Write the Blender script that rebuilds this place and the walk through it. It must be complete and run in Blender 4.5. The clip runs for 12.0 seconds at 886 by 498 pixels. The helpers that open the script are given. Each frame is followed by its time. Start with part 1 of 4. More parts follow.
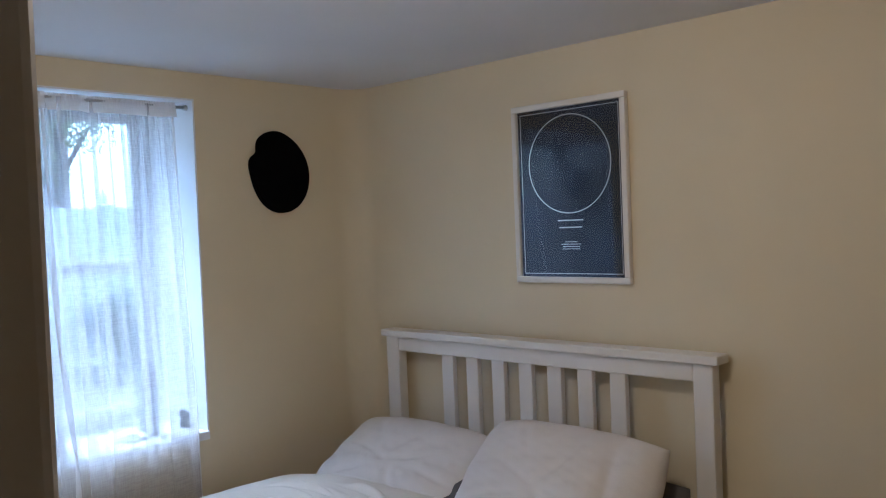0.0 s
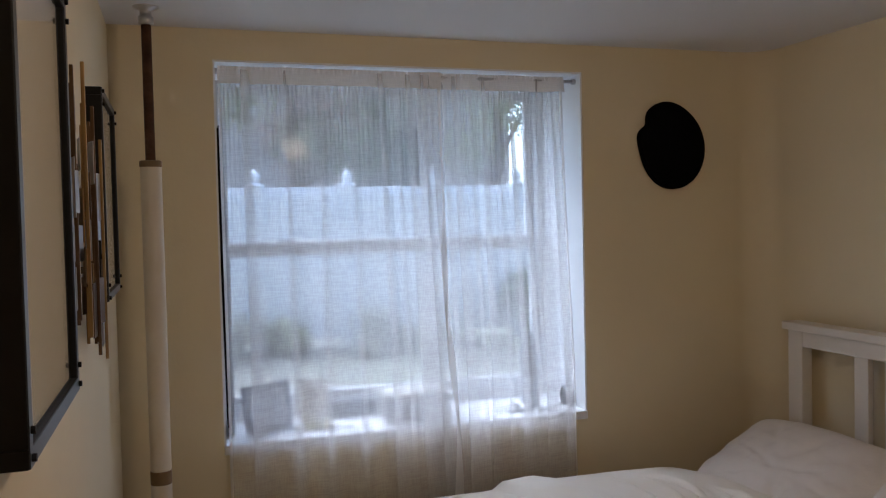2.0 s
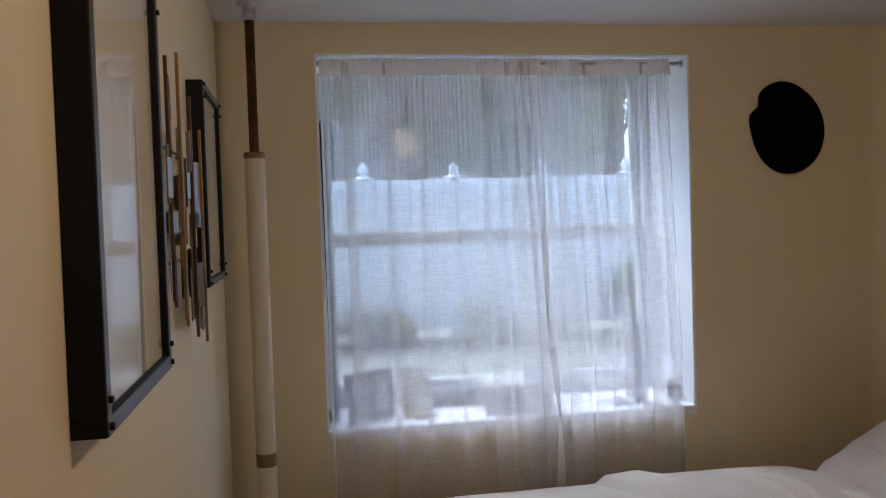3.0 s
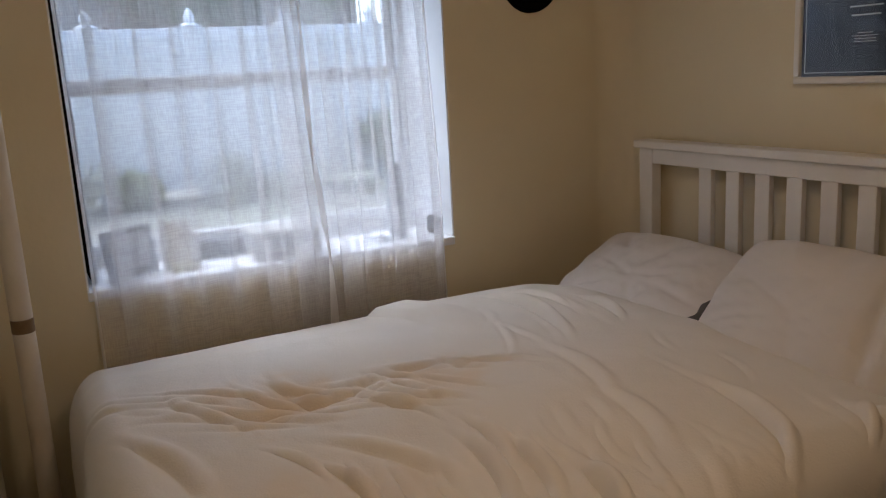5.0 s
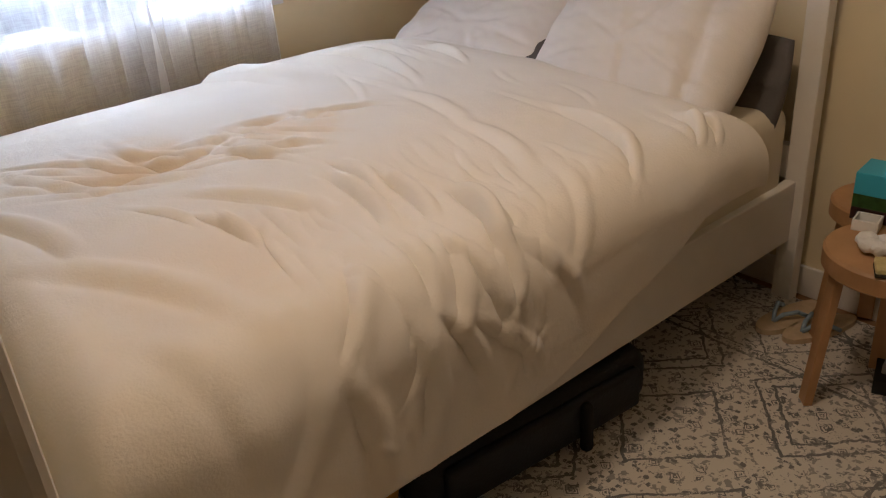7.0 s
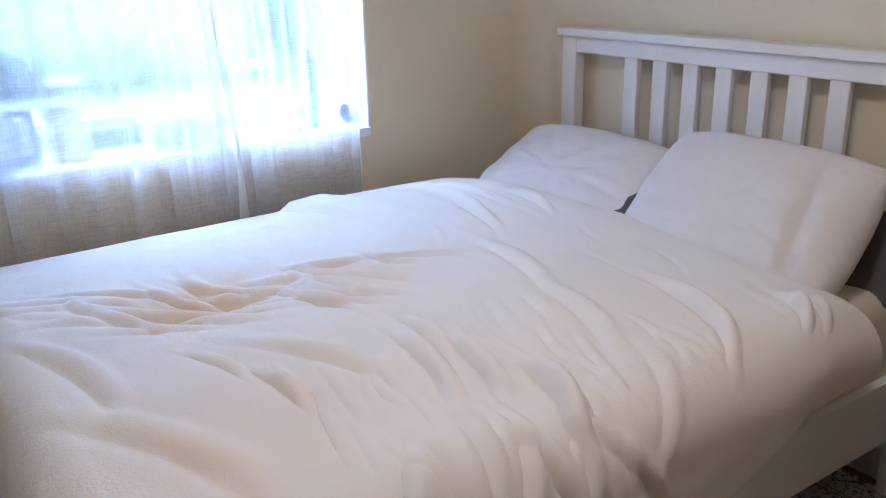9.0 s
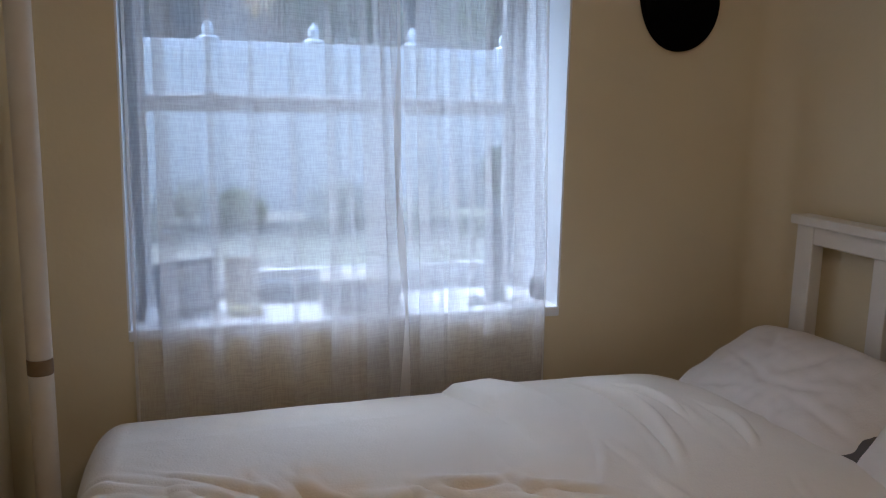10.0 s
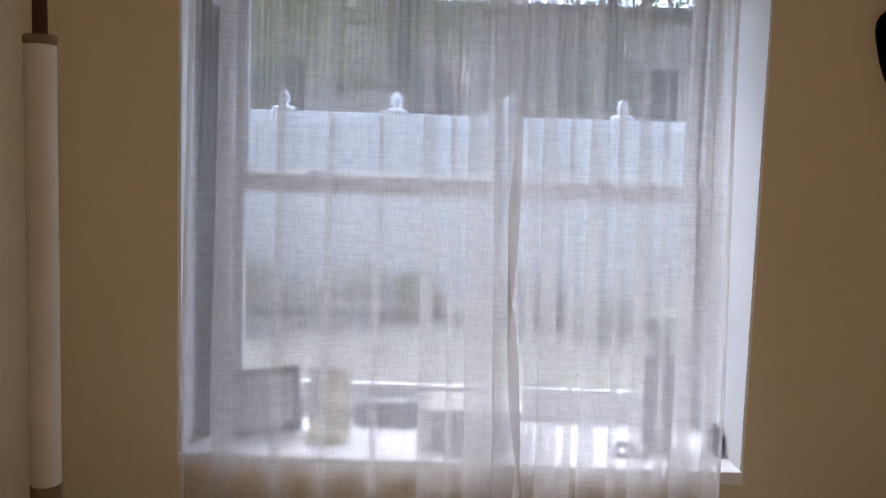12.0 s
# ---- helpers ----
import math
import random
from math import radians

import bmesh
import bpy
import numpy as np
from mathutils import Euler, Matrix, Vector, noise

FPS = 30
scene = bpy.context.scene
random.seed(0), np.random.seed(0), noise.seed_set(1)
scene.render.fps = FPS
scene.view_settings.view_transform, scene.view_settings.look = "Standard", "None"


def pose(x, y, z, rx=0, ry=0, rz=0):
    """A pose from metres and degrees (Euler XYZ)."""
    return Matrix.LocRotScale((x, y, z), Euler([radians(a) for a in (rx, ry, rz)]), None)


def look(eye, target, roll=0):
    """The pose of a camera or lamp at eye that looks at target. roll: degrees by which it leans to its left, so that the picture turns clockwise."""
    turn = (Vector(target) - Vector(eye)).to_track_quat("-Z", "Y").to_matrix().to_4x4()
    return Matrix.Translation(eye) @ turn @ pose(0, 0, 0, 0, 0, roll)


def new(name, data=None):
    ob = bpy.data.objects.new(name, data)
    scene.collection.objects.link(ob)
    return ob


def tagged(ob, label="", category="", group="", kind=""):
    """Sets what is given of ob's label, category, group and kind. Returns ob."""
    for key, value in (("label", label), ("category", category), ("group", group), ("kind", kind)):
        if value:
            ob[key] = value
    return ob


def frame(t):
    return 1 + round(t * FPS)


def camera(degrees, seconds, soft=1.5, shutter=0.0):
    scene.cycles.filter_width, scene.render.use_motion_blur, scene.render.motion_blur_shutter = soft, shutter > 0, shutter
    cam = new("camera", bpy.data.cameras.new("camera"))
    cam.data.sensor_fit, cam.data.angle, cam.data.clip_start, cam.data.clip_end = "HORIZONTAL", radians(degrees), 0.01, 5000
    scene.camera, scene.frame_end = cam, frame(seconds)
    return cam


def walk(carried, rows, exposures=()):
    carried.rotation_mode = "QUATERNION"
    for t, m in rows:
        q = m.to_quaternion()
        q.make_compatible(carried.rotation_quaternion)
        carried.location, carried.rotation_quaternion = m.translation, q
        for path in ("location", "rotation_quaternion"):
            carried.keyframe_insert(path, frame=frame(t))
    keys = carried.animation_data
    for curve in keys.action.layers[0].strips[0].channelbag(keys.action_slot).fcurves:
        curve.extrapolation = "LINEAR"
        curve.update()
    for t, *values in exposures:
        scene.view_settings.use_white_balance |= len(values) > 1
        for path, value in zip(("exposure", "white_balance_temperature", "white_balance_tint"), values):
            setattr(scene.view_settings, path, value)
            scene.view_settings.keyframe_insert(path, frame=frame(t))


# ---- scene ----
cam = camera(55.4, 12.0, soft=1.2)
PATH = [
    (0, (0.414, 0.246, 1.61), (1.859, 1.627, 1.556), -2.3),
    (0.5, (0.46, 0.275, 1.613), (1.746, 1.805, 1.552), -3.5),
    (1, (0.546, 0.278, 1.603), (1.597, 1.979, 1.554), -2.7),
    (1.5, (0.602, 0.272, 1.597), (1.397, 2.106, 1.537), -1.5),
    (2, (0.638, 0.278, 1.59), (1.237, 2.185, 1.523), -1.3),
    (2.5, (0.689, 0.275, 1.582), (1.045, 2.241, 1.513), -1.8),
    (2.7, (0.696, 0.282, 1.57), (1.006, 2.257, 1.509), -1.8),
    (4.3, (0.642, 0.286, 1.561), (1.365, 2.133, 1.304), -2.7),
    (4.5, (0.628, 0.287, 1.526), (1.416, 2.101, 1.229), -2.9),
    (5, (0.595, 0.294, 1.5), (1.483, 2.038, 1.085), -3.1),
    (5.5, (0.514, 0.311, 1.415), (1.506, 1.975, 0.919), -3.5),
    (6, (0.485, 0.304, 1.412), (1.553, 1.879, 0.797), -3.7),
    (6.5, (0.485, 0.301, 1.4), (1.606, 1.769, 0.632), -4.2),
    (6.7, (0.486, 0.303, 1.396), (1.61, 1.736, 0.571), -4.3),
    (8.3, (0.517, 0.367, 1.456), (1.602, 1.653, 0.374), -4.0),
    (8.5, (0.525, 0.381, 1.452), (1.647, 1.712, 0.468), -3.0),
    (9, (0.589, 0.44, 1.45), (1.647, 2.007, 0.797), -1.3),
    (9.5, (0.793, 0.535, 1.491), (1.596, 2.311, 1.044), 0.9),
    (10, (0.896, 0.659, 1.526), (1.492, 2.536, 1.178), 1.2),
    (10.5, (0.991, 0.853, 1.541), (1.426, 2.793, 1.317), 0.3),
    (11, (1.084, 0.994, 1.549), (1.362, 2.964, 1.346), 0.1),
    (11.5, (1.251, 1.094, 1.552), (1.319, 3.084, 1.366), 1.5),
    (12, (1.362, 1.165, 1.55), (1.338, 3.156, 1.36), 1.8),
]
EXPO = [(0, 2.43, 4350, 8), (1, 1.95, 4930, 12), (2.5, 1.81, 5200, 12), (4.5, 1.81, 5320, 13), (5.5, 1.9, 5500, 12), (6.0, 2.15, 5480, 10), (6.5, 2.7, 5520, 8), (6.9, 2.85, 5220, 11), (8.3, 3.58, 4050, 12), (9.0, 3.15, 4100, 12), (9.3, 2.18, 4500, 6), (9.5, 2.05, 4600, 0), (10, 1.78, 4900, 11), (11.5, 1.72, 5570, 18), (12, 1.72, 5770, 17)]
walk(cam, [(t, look(eye, target, roll)) for t, eye, target, roll in PATH], EXPO)

# ---- world and light ----
world = bpy.data.worlds.new("world")
scene.world = world
world.use_nodes = True
wn = world.node_tree.nodes
sky = wn.new("ShaderNodeTexSky")
sky.sky_type, sky.sun_disc = "NISHITA", False
sky.sun_elevation, sky.sun_rotation = radians(57), radians(-24)
sky.air_density, sky.dust_density, sky.ozone_density = 1.0, 3.0, 1.5
haze = wn.new("ShaderNodeHueSaturation")
haze.inputs["Saturation"].default_value = 0.78
world.node_tree.links.new(sky.outputs[0], haze.inputs["Color"])
world.node_tree.links.new(haze.outputs[0], wn["Background"].inputs[0])
wn["Background"].inputs[1].default_value = 0.15


def lamp(name, kind, energy, color, m, **more):
    data = bpy.data.lights.new(name, kind)
    data.energy, data.color = energy, color
    for key, value in more.items():
        setattr_light(data, key, value)
    ob = new(name, data)
    ob.matrix_world = m
    return ob


def setattr_light(data, key, value):
    if key == "angle":
        data.angle = value
    elif key == "size":
        data.shadow_soft_size = value


lamp("sun", "SUN", 0.9, (1.0, 0.97, 0.93), look((0, 0, 0), (0.22, -0.5, -0.84)), angle=radians(50))
lamp("ceiling_bulb", "POINT", 3.15, (1.0, 0.66, 0.36), pose(1.36, 1.2, 2.06), size=0.09)

# ---- materials ----


def mat(name, color, rough=0.6, metal=0.0, spec=0.4, grain=None, bump=None, mix2=None, coat=0.0, sheen=0.0):
    """grain: (scale, amount) of tone variation; mix2: (scale, colour, amount) broad stains; bump: list of (scale, strength)."""
    m = bpy.data.materials.new(name)
    m.use_nodes = True
    n, l = m.node_tree.nodes, m.node_tree.links
    b = n["Principled BSDF"]
    b.inputs["Roughness"].default_value, b.inputs["Metallic"].default_value = rough, metal
    b.inputs["Specular IOR Level"].default_value = spec
    b.inputs["Coat Weight"].default_value, b.inputs["Sheen Weight"].default_value = coat, sheen
    co = n.new("ShaderNodeTexCoord")
    rgb = n.new("ShaderNodeRGB")
    rgb.outputs[0].default_value = (*color, 1)
    out = rgb.outputs[0]

    def noise_node(scale, detail=4):
        t = n.new("ShaderNodeTexNoise")
        t.inputs["Scale"].default_value, t.inputs["Detail"].default_value = scale, detail
        l.new(co.outputs["Object"], t.inputs["Vector"])
        return t.outputs["Fac"]

    def blend(fac, a, bb, kind="MIX"):
        x = n.new("ShaderNodeMix")
        x.data_type, x.blend_type = "RGBA", kind
        l.new(fac, x.inputs["Factor"])
        l.new(a, x.inputs["A"])
        if isinstance(bb, tuple):
            x.inputs["B"].default_value = (*bb, 1)
        else:
            l.new(bb, x.inputs["B"])
        return x.outputs["Result"]

    def ranged(v, lo, hi, a=0.3, c=0.7):
        r = n.new("ShaderNodeMapRange")
        for k, val in zip(("From Min", "From Max", "To Min", "To Max"), (a, c, lo, hi)):
            r.inputs[k].default_value = val
        l.new(v, r.inputs["Value"])
        return r.outputs["Result"]

    if grain:
        dark = tuple(c * (1 - grain[1]) for c in color)
        out = blend(ranged(noise_node(grain[0], 6), 0, 1), out, dark)
    if mix2:
        out = blend(ranged(noise_node(mix2[0], 3), 0, mix2[2], 0.45, 0.75), out, mix2[1])
    l.new(out, b.inputs["Base Color"])
    prev = None
    for scale, strength in bump or ():
        bp = n.new("ShaderNodeBump")
        bp.inputs["Strength"].default_value, bp.inputs["Distance"].default_value = strength, 0.01
        l.new(noise_node(scale, 5), bp.inputs["Height"])
        if prev:
            l.new(prev, bp.inputs["Normal"])
        prev = bp.outputs[0]
    if prev:
        l.new(prev, b.inputs["Normal"])
    return m


WALL = mat("cream_wall_paint", (0.76, 0.67, 0.46), 0.62, grain=(3.0, 0.05), mix2=(1.1, (0.71, 0.61, 0.41), 0.5), bump=[(60, 0.06), (7, 0.08)])
CEIL = mat("ceiling_paint", (0.74, 0.74, 0.74), 0.85, grain=(2.0, 0.05), bump=[(30, 0.1)])
WHITE = mat("white_lacquer", (0.8, 0.77, 0.71), 0.38, grain=(9, 0.05), bump=[(50, 0.03)])
REVEAL = mat("white_reveal_paint", (0.84, 0.85, 0.86), 0.5, grain=(5, 0.04), bump=[(40, 0.05)])
VINYL = mat("window_vinyl", (0.72, 0.73, 0.74), 0.4, grain=(9, 0.06))
LINEN = mat("ivory_duvet_cotton", (0.8, 0.755, 0.68), 0.9, spec=0.15, sheen=0.15, grain=(5, 0.05), mix2=(2.2, (0.79, 0.71, 0.59), 0.55), bump=[(190, 0.16), (35, 0.12)])
PILLOW = mat("oatmeal_pillow_cotton", (0.76, 0.715, 0.665), 0.9, spec=0.15, sheen=0.15, grain=(6, 0.05), bump=[(210, 0.15), (28, 0.14)])


def tinted(m, spots, color):
    """Adds soft tan patches round the given places to a material's colour."""
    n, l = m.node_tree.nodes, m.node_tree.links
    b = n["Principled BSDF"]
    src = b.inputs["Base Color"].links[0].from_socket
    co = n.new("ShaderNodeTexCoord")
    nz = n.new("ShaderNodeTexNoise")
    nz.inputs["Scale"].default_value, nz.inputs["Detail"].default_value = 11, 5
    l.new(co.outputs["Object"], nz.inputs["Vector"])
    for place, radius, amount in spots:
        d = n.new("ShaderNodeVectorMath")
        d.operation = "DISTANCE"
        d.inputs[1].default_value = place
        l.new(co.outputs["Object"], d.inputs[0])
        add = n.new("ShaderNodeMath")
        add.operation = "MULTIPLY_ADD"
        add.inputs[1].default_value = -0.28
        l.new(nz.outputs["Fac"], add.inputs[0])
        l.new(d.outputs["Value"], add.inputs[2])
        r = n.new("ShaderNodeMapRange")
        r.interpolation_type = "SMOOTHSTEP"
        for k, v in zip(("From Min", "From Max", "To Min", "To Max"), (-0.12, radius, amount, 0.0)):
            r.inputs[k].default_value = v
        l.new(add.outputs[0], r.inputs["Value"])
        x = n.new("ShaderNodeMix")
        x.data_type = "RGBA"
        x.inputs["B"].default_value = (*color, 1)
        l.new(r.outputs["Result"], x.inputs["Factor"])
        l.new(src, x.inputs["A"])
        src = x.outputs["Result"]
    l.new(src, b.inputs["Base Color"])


# duvet turns tan in its hollow, at the folds beside it and near the foot
tinted(LINEN, [((1.11, 2.17, 0.7), 0.11, 0.7), ((1.46, 2.06, 0.72), 0.05, 0.5), ((1.0, 1.6, 0.68), 0.2, 0.35)], (0.74, 0.56, 0.35))
GREYCLOTH = mat("grey_pillow_cotton", (0.13, 0.12, 0.118), 0.9, spec=0.15, grain=(12, 0.12), bump=[(200, 0.15)])
SHEET = mat("cream_fitted_sheet", (0.74, 0.68, 0.55), 0.85, spec=0.2, grain=(9, 0.06), bump=[(160, 0.12)])
BLACKMETAL = mat("black_frame_metal", (0.008, 0.008, 0.01), 0.55, metal=0.0, spec=0.25, grain=(25, 0.3), bump=[(90, 0.05)])
STEEL = mat("grey_frame_face", (0.06, 0.065, 0.075), 0.36, metal=0.6, grain=(20, 0.2))
FELT = mat("black_felt", (0.004, 0.004, 0.005), 0.95, spec=0.02, bump=[(150, 0.3)])
PIPEWRAP = mat("white_pipe_wrap", (0.72, 0.66, 0.55), 0.6, grain=(4, 0.12), mix2=(6, (0.55, 0.43, 0.27), 0.4), bump=[(25, 0.15), (90, 0.05)])
RUST = mat("rusty_iron", (0.1, 0.045, 0.025), 0.75, metal=0.3, grain=(22, 0.5), mix2=(9, (0.2, 0.1, 0.05), 0.5), bump=[(60, 0.4)])
TAPE = mat("brown_tape", (0.24, 0.16, 0.08), 0.6, grain=(20, 0.3))
BRASS = mat("aged_brass", (0.46, 0.3, 0.12), 0.4, metal=0.8, grain=(14, 0.4), bump=[(60, 0.1)])
BRONZE = mat("dark_bronze", (0.16, 0.1, 0.055), 0.45, metal=0.75, grain=(14, 0.4))
PEWTER = mat("grey_pewter", (0.42, 0.42, 0.42), 0.42, metal=0.7, grain=(14, 0.3))
OAK = mat("honey_birch_wood", (0.5, 0.29, 0.13), 0.45, grain=(7, 0.3), bump=[(45, 0.06)])
MATBOARD = mat("ivory_mat_board", (0.82, 0.78, 0.68), 0.8, grain=(4, 0.05))
NIGHT = mat("midnight_blue_print", (0.008, 0.016, 0.045), 0.5, grain=(3, 0.3))
INK = mat("pale_print_ink", (0.62, 0.64, 0.67), 0.6)
CHROME = mat("brushed_steel", (0.55, 0.55, 0.56), 0.28, metal=1.0)


def glass(name, tint=(1, 1, 1), rough=0.0, ior=1.5):
    m = bpy.data.materials.new(name)
    m.use_nodes = True
    n, l = m.node_tree.nodes, m.node_tree.links
    n.remove(n["Principled BSDF"])
    tr, gl, fr, mx, po, ad = (n.new("ShaderNode" + k) for k in ("BsdfTransparent", "BsdfGlossy", "LayerWeight", "MixShader", "Math", "Math"))
    tr.inputs[0].default_value = (*tint, 1)
    gl.inputs["Roughness"].default_value = rough
    f0 = ((ior - 1) / (ior + 1)) ** 2
    po.operation, po.inputs[1].default_value = "POWER", 5
    ad.operation, ad.inputs[1].default_value, ad.inputs[2].default_value = "MULTIPLY_ADD", 1 - f0, f0
    l.new(fr.outputs["Facing"], po.inputs[0])
    l.new(po.outputs[0], ad.inputs[0])
    l.new(ad.outputs[0], mx.inputs[0])
    l.new(tr.outputs[0], mx.inputs[1])
    l.new(gl.outputs[0], mx.inputs[2])
    l.new(mx.outputs[0], n["Material Output"].inputs[0])
    return m


GLASS = glass("clear_glass", (0.97, 0.98, 0.98), ior=1.5)
ACRYLIC = glass("clear_acrylic", (0.98, 0.98, 0.98), ior=1.4)
PANE = glass("window_glass", (0.95, 0.97, 0.96), ior=1.25)


def sheer(name, clear, weave=330, passing=0.62, uneven=0.04):
    """Open-weave voile: threads that scatter and pass light, with gaps between them."""
    m = bpy.data.materials.new(name)
    m.use_nodes = True
    n, l = m.node_tree.nodes, m.node_tree.links
    n.remove(n["Principled BSDF"])
    tr, di, tl, a, b = (n.new("ShaderNode" + k) for k in ("BsdfTransparent", "BsdfDiffuse", "BsdfTranslucent", "MixShader", "MixShader"))
    di.inputs[0].default_value = tl.inputs[0].default_value = (0.86, 0.855, 0.85, 1)
    a.inputs[0].default_value = passing
    co = n.new("ShaderNodeTexCoord")
    add = None
    for stretch in ((1.0, 1.0, 0.08), (0.06, 0.06, 1.0)):
        mp, tx = n.new("ShaderNodeMapping"), n.new("ShaderNodeTexNoise")
        mp.inputs["Scale"].default_value = stretch
        tx.inputs["Scale"].default_value, tx.inputs["Detail"].default_value = weave, 1
        l.new(co.outputs["Object"], mp.inputs[0])
        l.new(mp.outputs[0], tx.inputs["Vector"])
        if add is None:
            add = tx.outputs["Fac"]
        else:
            s = n.new("ShaderNodeMath")
            s.operation = "ADD"
            l.new(add, s.inputs[0])
            l.new(tx.outputs["Fac"], s.inputs[1])
            add = s.outputs[0]
    r = n.new("ShaderNodeMapRange")
    for k, v in zip(("From Min", "From Max", "To Min", "To Max"), (0.8, 1.2, max(0, 1 - clear - uneven), min(1, 1 - clear + uneven))):
        r.inputs[k].default_value = v
    l.new(add, r.inputs["Value"])
    l.new(di.outputs[0], a.inputs[1])
    l.new(tl.outputs[0], a.inputs[2])
    l.new(r.outputs[0], b.inputs[0])
    l.new(tr.outputs[0], b.inputs[1])
    l.new(a.outputs[0], b.inputs[2])
    l.new(b.outputs[0], n["Material Output"].inputs[0])
    return m


VOILE = sheer("white_voile", 0.58, passing=0.6)
VOILE_HEM = sheer("white_voile_doubled", 0.06, passing=0.24)

# ---- mesh helpers ----


def obj(name, bm, material, smooth=False):
    me = bpy.data.meshes.new(name)
    bm.normal_update()
    bm.to_mesh(me)
    bm.free()
    me.materials.append(material)
    if smooth:
        for p in me.polygons:
            p.use_smooth = True
    return new(name, me)


def part(name, bm, material, parent, label="", smooth=False):
    ob = obj(name, bm, material, smooth)
    ob.parent = parent
    return tagged(ob, label)


def thing(name, m, label, category, group="", kind=""):
    ob = new(name)
    ob.matrix_world = m
    return tagged(ob, label, category, group, kind)


def box(x0, y0, z0, x1, y1, z1, bevel=0.0, segs=2, bm=None):
    own = bm is None
    bm = bm or bmesh.new()
    made = bmesh.ops.create_cube(bm, size=1)["verts"]
    bmesh.ops.scale(bm, vec=(x1 - x0, y1 - y0, z1 - z0), verts=made)
    bmesh.ops.translate(bm, vec=((x0 + x1) / 2, (y0 + y1) / 2, (z0 + z1) / 2), verts=made)
    if bevel:
        edges = list({e for v in made for e in v.link_edges})
        bmesh.ops.bevel(bm, geom=edges, offset=bevel, segments=segs, affect="EDGES", profile=0.5)
    return bm


def cyl(r0, r1, a, b, segs=24, bm=None, bevel=0.0):
    """A tapered round bar from point a to point b."""
    bm = bm or bmesh.new()
    a, b = Vector(a), Vector(b)
    m = Matrix.Translation((a + b) / 2) @ (b - a).to_track_quat("Z", "Y").to_matrix().to_4x4()
    made = bmesh.ops.create_cone(bm, cap_ends=True, segments=segs, radius1=r0, radius2=r1, depth=(b - a).length, matrix=m)["verts"]
    if bevel:
        rim = [e for e in {e for v in made for e in v.link_edges} if any(len(f.verts) > 4 for f in e.link_faces)]
        bmesh.ops.bevel(bm, geom=rim, offset=bevel, segments=2, affect="EDGES", profile=0.5)
    return bm


def lathe(profile, segs=32):
    bm = bmesh.new()
    rings = []
    for r, z in profile:
        rings.append([bm.verts.new((r * math.cos(a), r * math.sin(a), z)) for a in (2 * math.pi * k / segs for k in range(segs))])
    for lo, hi in zip(rings, rings[1:]):
        for k in range(segs):
            bm.faces.new((lo[k], lo[(k + 1) % segs], hi[(k + 1) % segs], hi[k]))
    bm.faces.new(rings[-1])
    bm.faces.new(rings[0][::-1])
    return bm


def sheet_mesh(P, name, material, parent=None, thick=0.0, label=""):
    """A cloth from a grid of points P[i, j, 3]."""
    h, w, _ = P.shape
    idx = np.arange(h * w).reshape(h, w)
    q = np.stack([idx[:-1, :-1], idx[1:, :-1], idx[1:, 1:], idx[:-1, 1:]], -1).reshape(-1, 4)
    me = bpy.data.meshes.new(name)
    me.from_pydata(P.reshape(-1, 3).tolist(), [], q.tolist())
    me.materials.append(material)
    for p in me.polygons:
        p.use_smooth = True
    ob = new(name, me)
    if thick:
        mod = ob.modifiers.new("thickness", "SOLIDIFY")
        mod.thickness, mod.offset = thick, 0
    if parent:
        ob.parent = parent
        tagged(ob, label)
    return ob


def np_noise(x, y, seed, octaves=3):
    """Smooth sum of random waves over a plane, about -1 to 1."""
    rng = np.random.RandomState(seed)
    out = np.zeros_like(x)
    for o in range(octaves):
        for _ in range(5):
            a, f, p = rng.uniform(0, 6.28), 2 ** o * rng.uniform(0.7, 1.4), rng.uniform(0, 6.28)
            out += np.sin((x * math.cos(a) + y * math.sin(a)) * f + p) / (2.2 * 1.8 ** o)
    return out / 2.5


# ---- structure ----
XL, XR, YW, ZC = 0.455, 2.785, 3.0, 2.2
YE = 0.516          # end of the left wall, where the doorway begins
WX0, WX1, WZ0, WZ1 = 0.758, 2.024, 0.897, 2.106
YG = 3.385          # glass


def setting(name, bm, material, label, category="wall", smooth=False):
    return tagged(obj(name, bm, material, smooth), label, category, kind="structure")


bm = box(XL - 0.4, YW, 0, WX0, YW + 0.44, ZC)
box(WX1, YW, 0, XR + 0.2, YW + 0.44, ZC, bm=bm)
box(WX0, YW, 0, WX1, YW + 0.44, WZ0 - 0.03, bm=bm)
box(WX0, YW, WZ1, WX1, YW + 0.44, ZC, bm=bm)
setting("wall_north", bm, WALL, "cream painted wall around the deep window opening")
setting("wall_east", box(XR, -1.6, 0, XR + 0.2, YW, ZC), WALL, "cream painted wall behind the bed's headboard")
setting("wall_west", box(XL - 0.14, YE, 0, XL, YW, ZC, 0.004), WALL, "cream painted wall with framed pictures and metal art")
setting("door_casing", box(XL - 0.175, YE - 0.016, 0, XL + 0.059, YE, 2.1, 0.006, 3), WHITE, "white painted casing at the end of the wall", "door casing")
